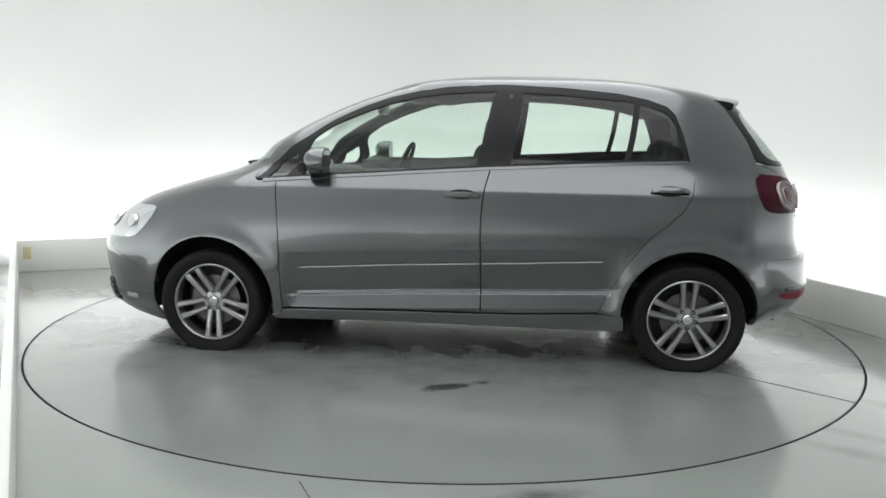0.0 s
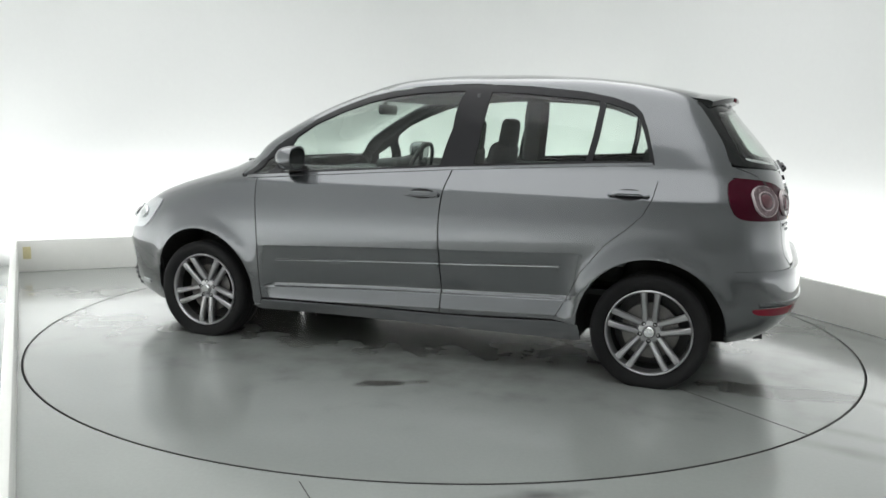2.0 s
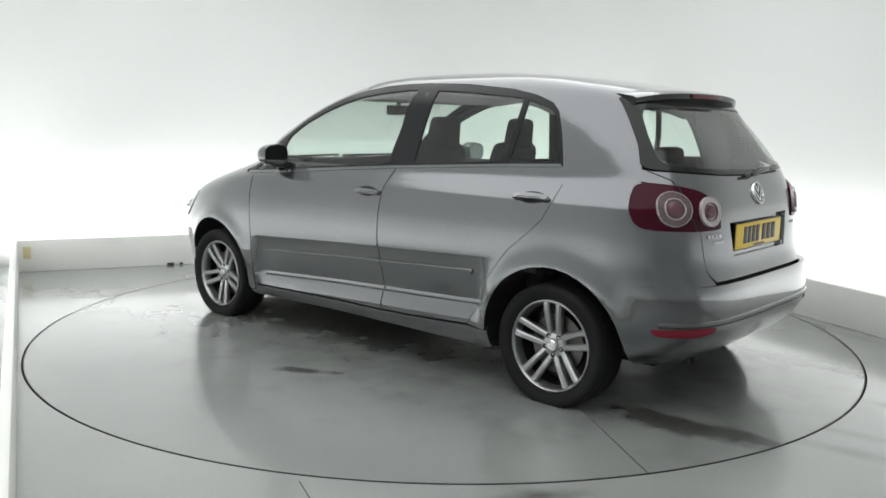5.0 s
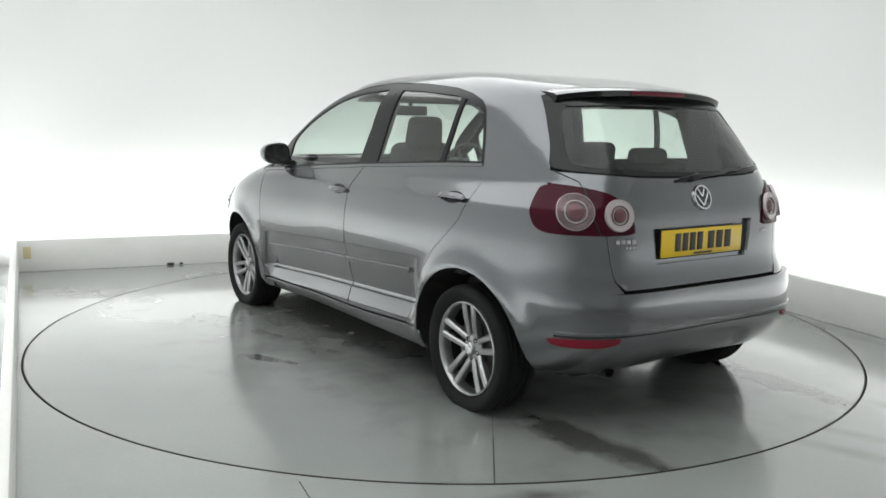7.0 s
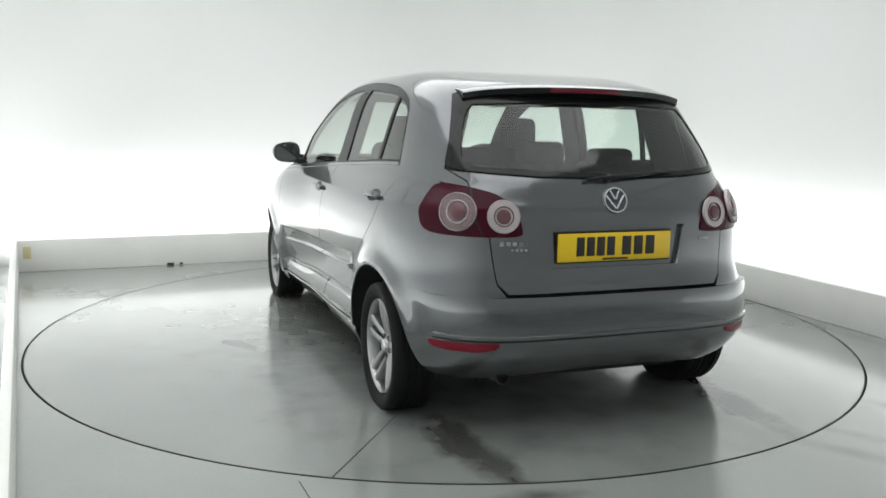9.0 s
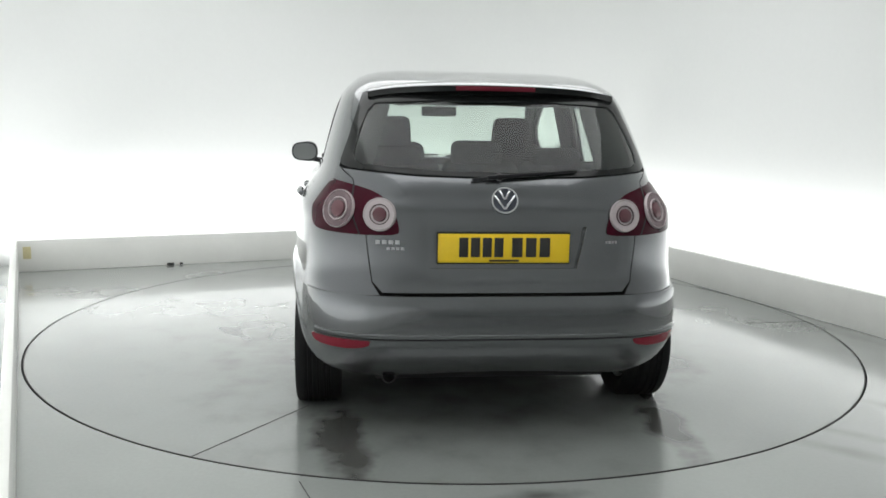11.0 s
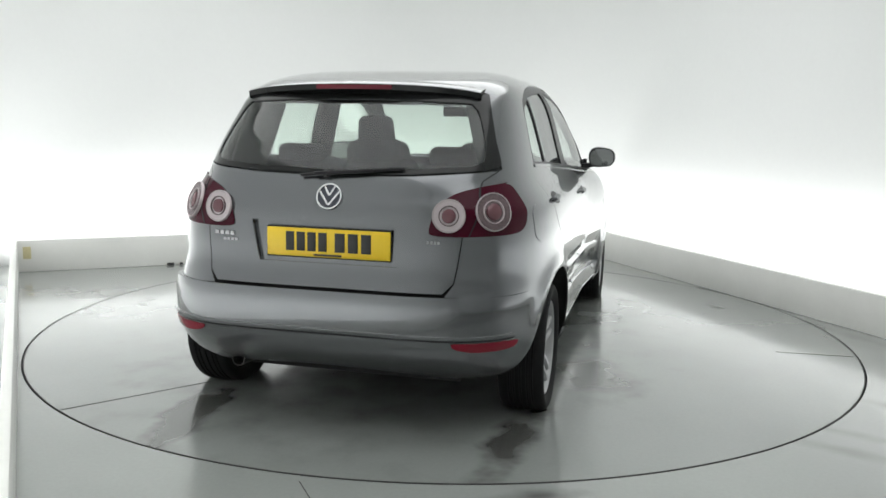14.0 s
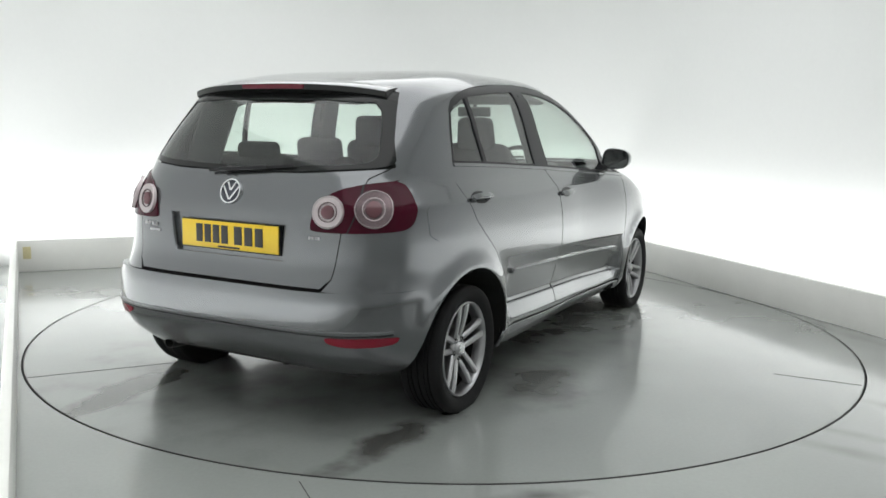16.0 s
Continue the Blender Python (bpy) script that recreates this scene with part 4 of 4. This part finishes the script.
# ---- door mirrors ----
for k, sy in enumerate((1, -1)):
    bm = bmesh.new()
    bmesh.ops.create_uvsphere(bm, u_segments=28, v_segments=16, radius=1)
    for v in bm.verts:
        x, y, z = v.co
        r = (abs(x) ** 2.6 + abs(y) ** 2.6 + abs(z) ** 2.6) ** (-1 / 2.6)
        x, y, z = x * r, y * r, z * r
        x = max(x, -.35)
        v.co = Vector((.66 + x * .085, sy * (.915 + y * .088), 1.068 + z * .066 * (1 - .15 * y)))
    housing = part("door_mirror", finish("door_mirror", bm, PAINT), doors[k][0], "grey door mirror housing")
    bm = bmesh.new()
    bmesh.ops.create_circle(bm, cap_ends=True, segments=32, radius=1)
    for v in bm.verts:
        a = math.atan2(v.co.y, v.co.x)
        r = (abs(math.cos(a)) ** 2.8 + abs(math.sin(a)) ** 2.8) ** (-1 / 2.8)
        v.co = Vector((.6285, sy * (.915 + .076 * r * math.cos(a)), 1.067 + .055 * r * math.sin(a)))
    part("mirror_glass", finish("mirror_glass", bm, MIRROR, False), housing, "mirror glass")
    bm = bmesh.new()
    bmesh.ops.create_circle(bm, cap_ends=True, segments=32, radius=1)
    for v in bm.verts:
        a = math.atan2(v.co.y, v.co.x)
        r = (abs(math.cos(a)) ** 2.8 + abs(math.sin(a)) ** 2.8) ** (-1 / 2.8)
        v.co = Vector((.6295, sy * (.915 + .084 * r * math.cos(a)), 1.067 + .062 * r * math.sin(a)))
    part("mirror_rim", finish("mirror_rim", bm, BLACK, False), housing, "black mirror rim")
    bm = bmesh.new()
    r = bmesh.ops.create_cube(bm, size=1)
    for v in bm.verts:
        inn = v.co.y * sy < 0
        v.co = Vector((.70 + v.co.x * (.13 if inn else .08), sy * (.765 if inn else .88), (1.0 if inn else 1.02) + v.co.z * (.035 if inn else .03)))
    bmesh.ops.bevel(bm, geom=bm.edges[:], offset=.008, segments=2, affect="EDGES")
    part("mirror_foot", finish("mirror_foot", bm, BLACK), housing, "black mirror foot")
    part("mirror_foot_cover", box(.05, .03, .1, BLACK, .008, "mirror_foot_cover", (.8, sy * .79, 1.0)), housing)


# ---- interior ----
def cushion(sx, sy_, sz, mat, at, bevel, tilt=0, name="cushion", taper=None):
    me = box(sx, sy_, sz, mat, bevel, name, (0, 0, 0), 4, taper)
    return me, pose(*at, 0, tilt, 0)


def seat(y, x):
    me, m = cushion(.5, .5, .16, FABRIC, (x, y, .56), .06, -6, "front_seat")
    s = part("front_seat", me, car, "charcoal fabric seat", m)
    inv = m.inverted()
    me, m2 = cushion(.14, .48, .62, FABRIC, (x - .33, y, .86), .055, -14, "backrest", (.75, .8))
    part("backrest", me, s, "", inv @ m2)
    me, m2 = cushion(.09, .235, .19, FABRIC, (x - .425, y, 1.215), .04, -8, "headrest", (.9, .9))
    part("headrest", me, s, "", inv @ m2)
    for d in (.06, -.06):
        part("headrest_post", lathe([(.006, -.08), (.006, .08)], STEEL, 10, "headrest_post", "z"), s, "", inv @ pose(x - .41, y + d, 1.12, 0, -10, 0))


seat(.37, .22)
seat(-.335, .22)
me, m = cushion(.5, 1.24, .16, FABRIC, (-.86, 0, .56), .06, -6, "rear_bench")
bench = part("rear_bench", me, car, "charcoal fabric rear bench", m)
inv = m.inverted()
for y, w in ((.4, .42), (0.0, .36), (-.4, .42)):
    me, m2 = cushion(.15, w, .58, FABRIC, (-1.14, y, .82), .05, -20, "backrest")
    part("backrest", me, bench, "", inv @ m2)
for y, top in ((.4, 1.165), (.02, 1.195), (-.36, 1.165)):
    me, m2 = cushion(.09, .24, .14, FABRIC, (-1.215, y, top - .07), .035, -8, "headrest")
    part("headrest", me, bench, "", inv @ m2)
part("dashboard", box(.5, 1.36, .24, PLASTIC, .08, "dashboard", (.84, 0, .85), 4), car, "dark grey dashboard")
part("instrument_hood", box(.16, .32, .08, PLASTIC, .035, "instrument_hood", (.62, -.36, .99), 4), car)
sw = part("steering_wheel", lathe([(.172 + .014 * math.cos(a), .014 * math.sin(a)) for a in [2 * math.pi * k / 12 for k in range(13)]], PLASTIC, 48, "steering_wheel", "x"), car, "dark steering wheel", pose(.44, -.36, .97, 0, -22, 0))
part("wheel_boss", box(.05, .13, .11, PLASTIC, .02, "wheel_boss"), sw)
for a in (0, 120, 240):
    part("wheel_spoke", box(.02, .03, .15, PLASTIC, .006, "wheel_spoke", (0, 0, .09)), sw, "", Matrix.Rotation(radians(a + 90), 4, "X"))
part("parcel_shelf", box(.46, 1.2, .02, PLASTIC, .005, "parcel_shelf", (-1.5, 0, 1.0)), car, "dark parcel shelf")
part("interior_mirror", box(.03, .235, .065, BLACK, .012, "interior_mirror", (.5, .02, 1.35)), car, "black interior mirror")
part("interior_mirror_stem", box(.03, .02, .06, BLACK, .004, "interior_mirror_stem", (.515, .02, 1.4)), car)
part("cabin_floor", box(2.6, 1.3, .03, PLASTIC, 0, "cabin_floor", (-.2, 0, .42)), car)
for sy in (1, -1):
    part("door_card", box(1.9, .05, .45, PLASTIC, .02, "door_card", (-.2, sy * .73, .8)), car, "dark grey inner door lining")
    for x0, z0, x1, z1 in ((-.235, 1.03, -.3, 1.43),):
        bar_between("centre_pillar", Vector((x0, sy * .71, z0)), Vector((x1, sy * .6, z1)), .1, .05, PLASTIC, car, "grey centre pillar lining", .015)
    bar_between("rear_pillar_lining", Vector((-1.42, sy * .6, 1.03)), Vector((-1.36, sy * .5, 1.38)), .04, .16, PLASTIC, car, "grey rear pillar lining", .015)

# windscreen wipers
for y0, y1, in ((.5, -.05), (-.1, -.62)):
    pa, pb = skin(*ahead(y0, 1.018)), skin(*ahead(y1, 1.022))
    up = Vector((.0, 0, .012))
    bar_between("windscreen_wiper", pa + up, pb + up, .014, .014, BLACK, car, "black windscreen wiper")


def motions():
    """The table turns, and the car on it."""
    walk(turntable, [(t, pose(0, 0, 0, 0, 0, a)) for t, a in TURNS])
    walk(car, [(t, pose(0, 0, 0, 0, 0, a) @ Matrix.Translation(CAR_AT)) for t, a in TURNS])


motions()
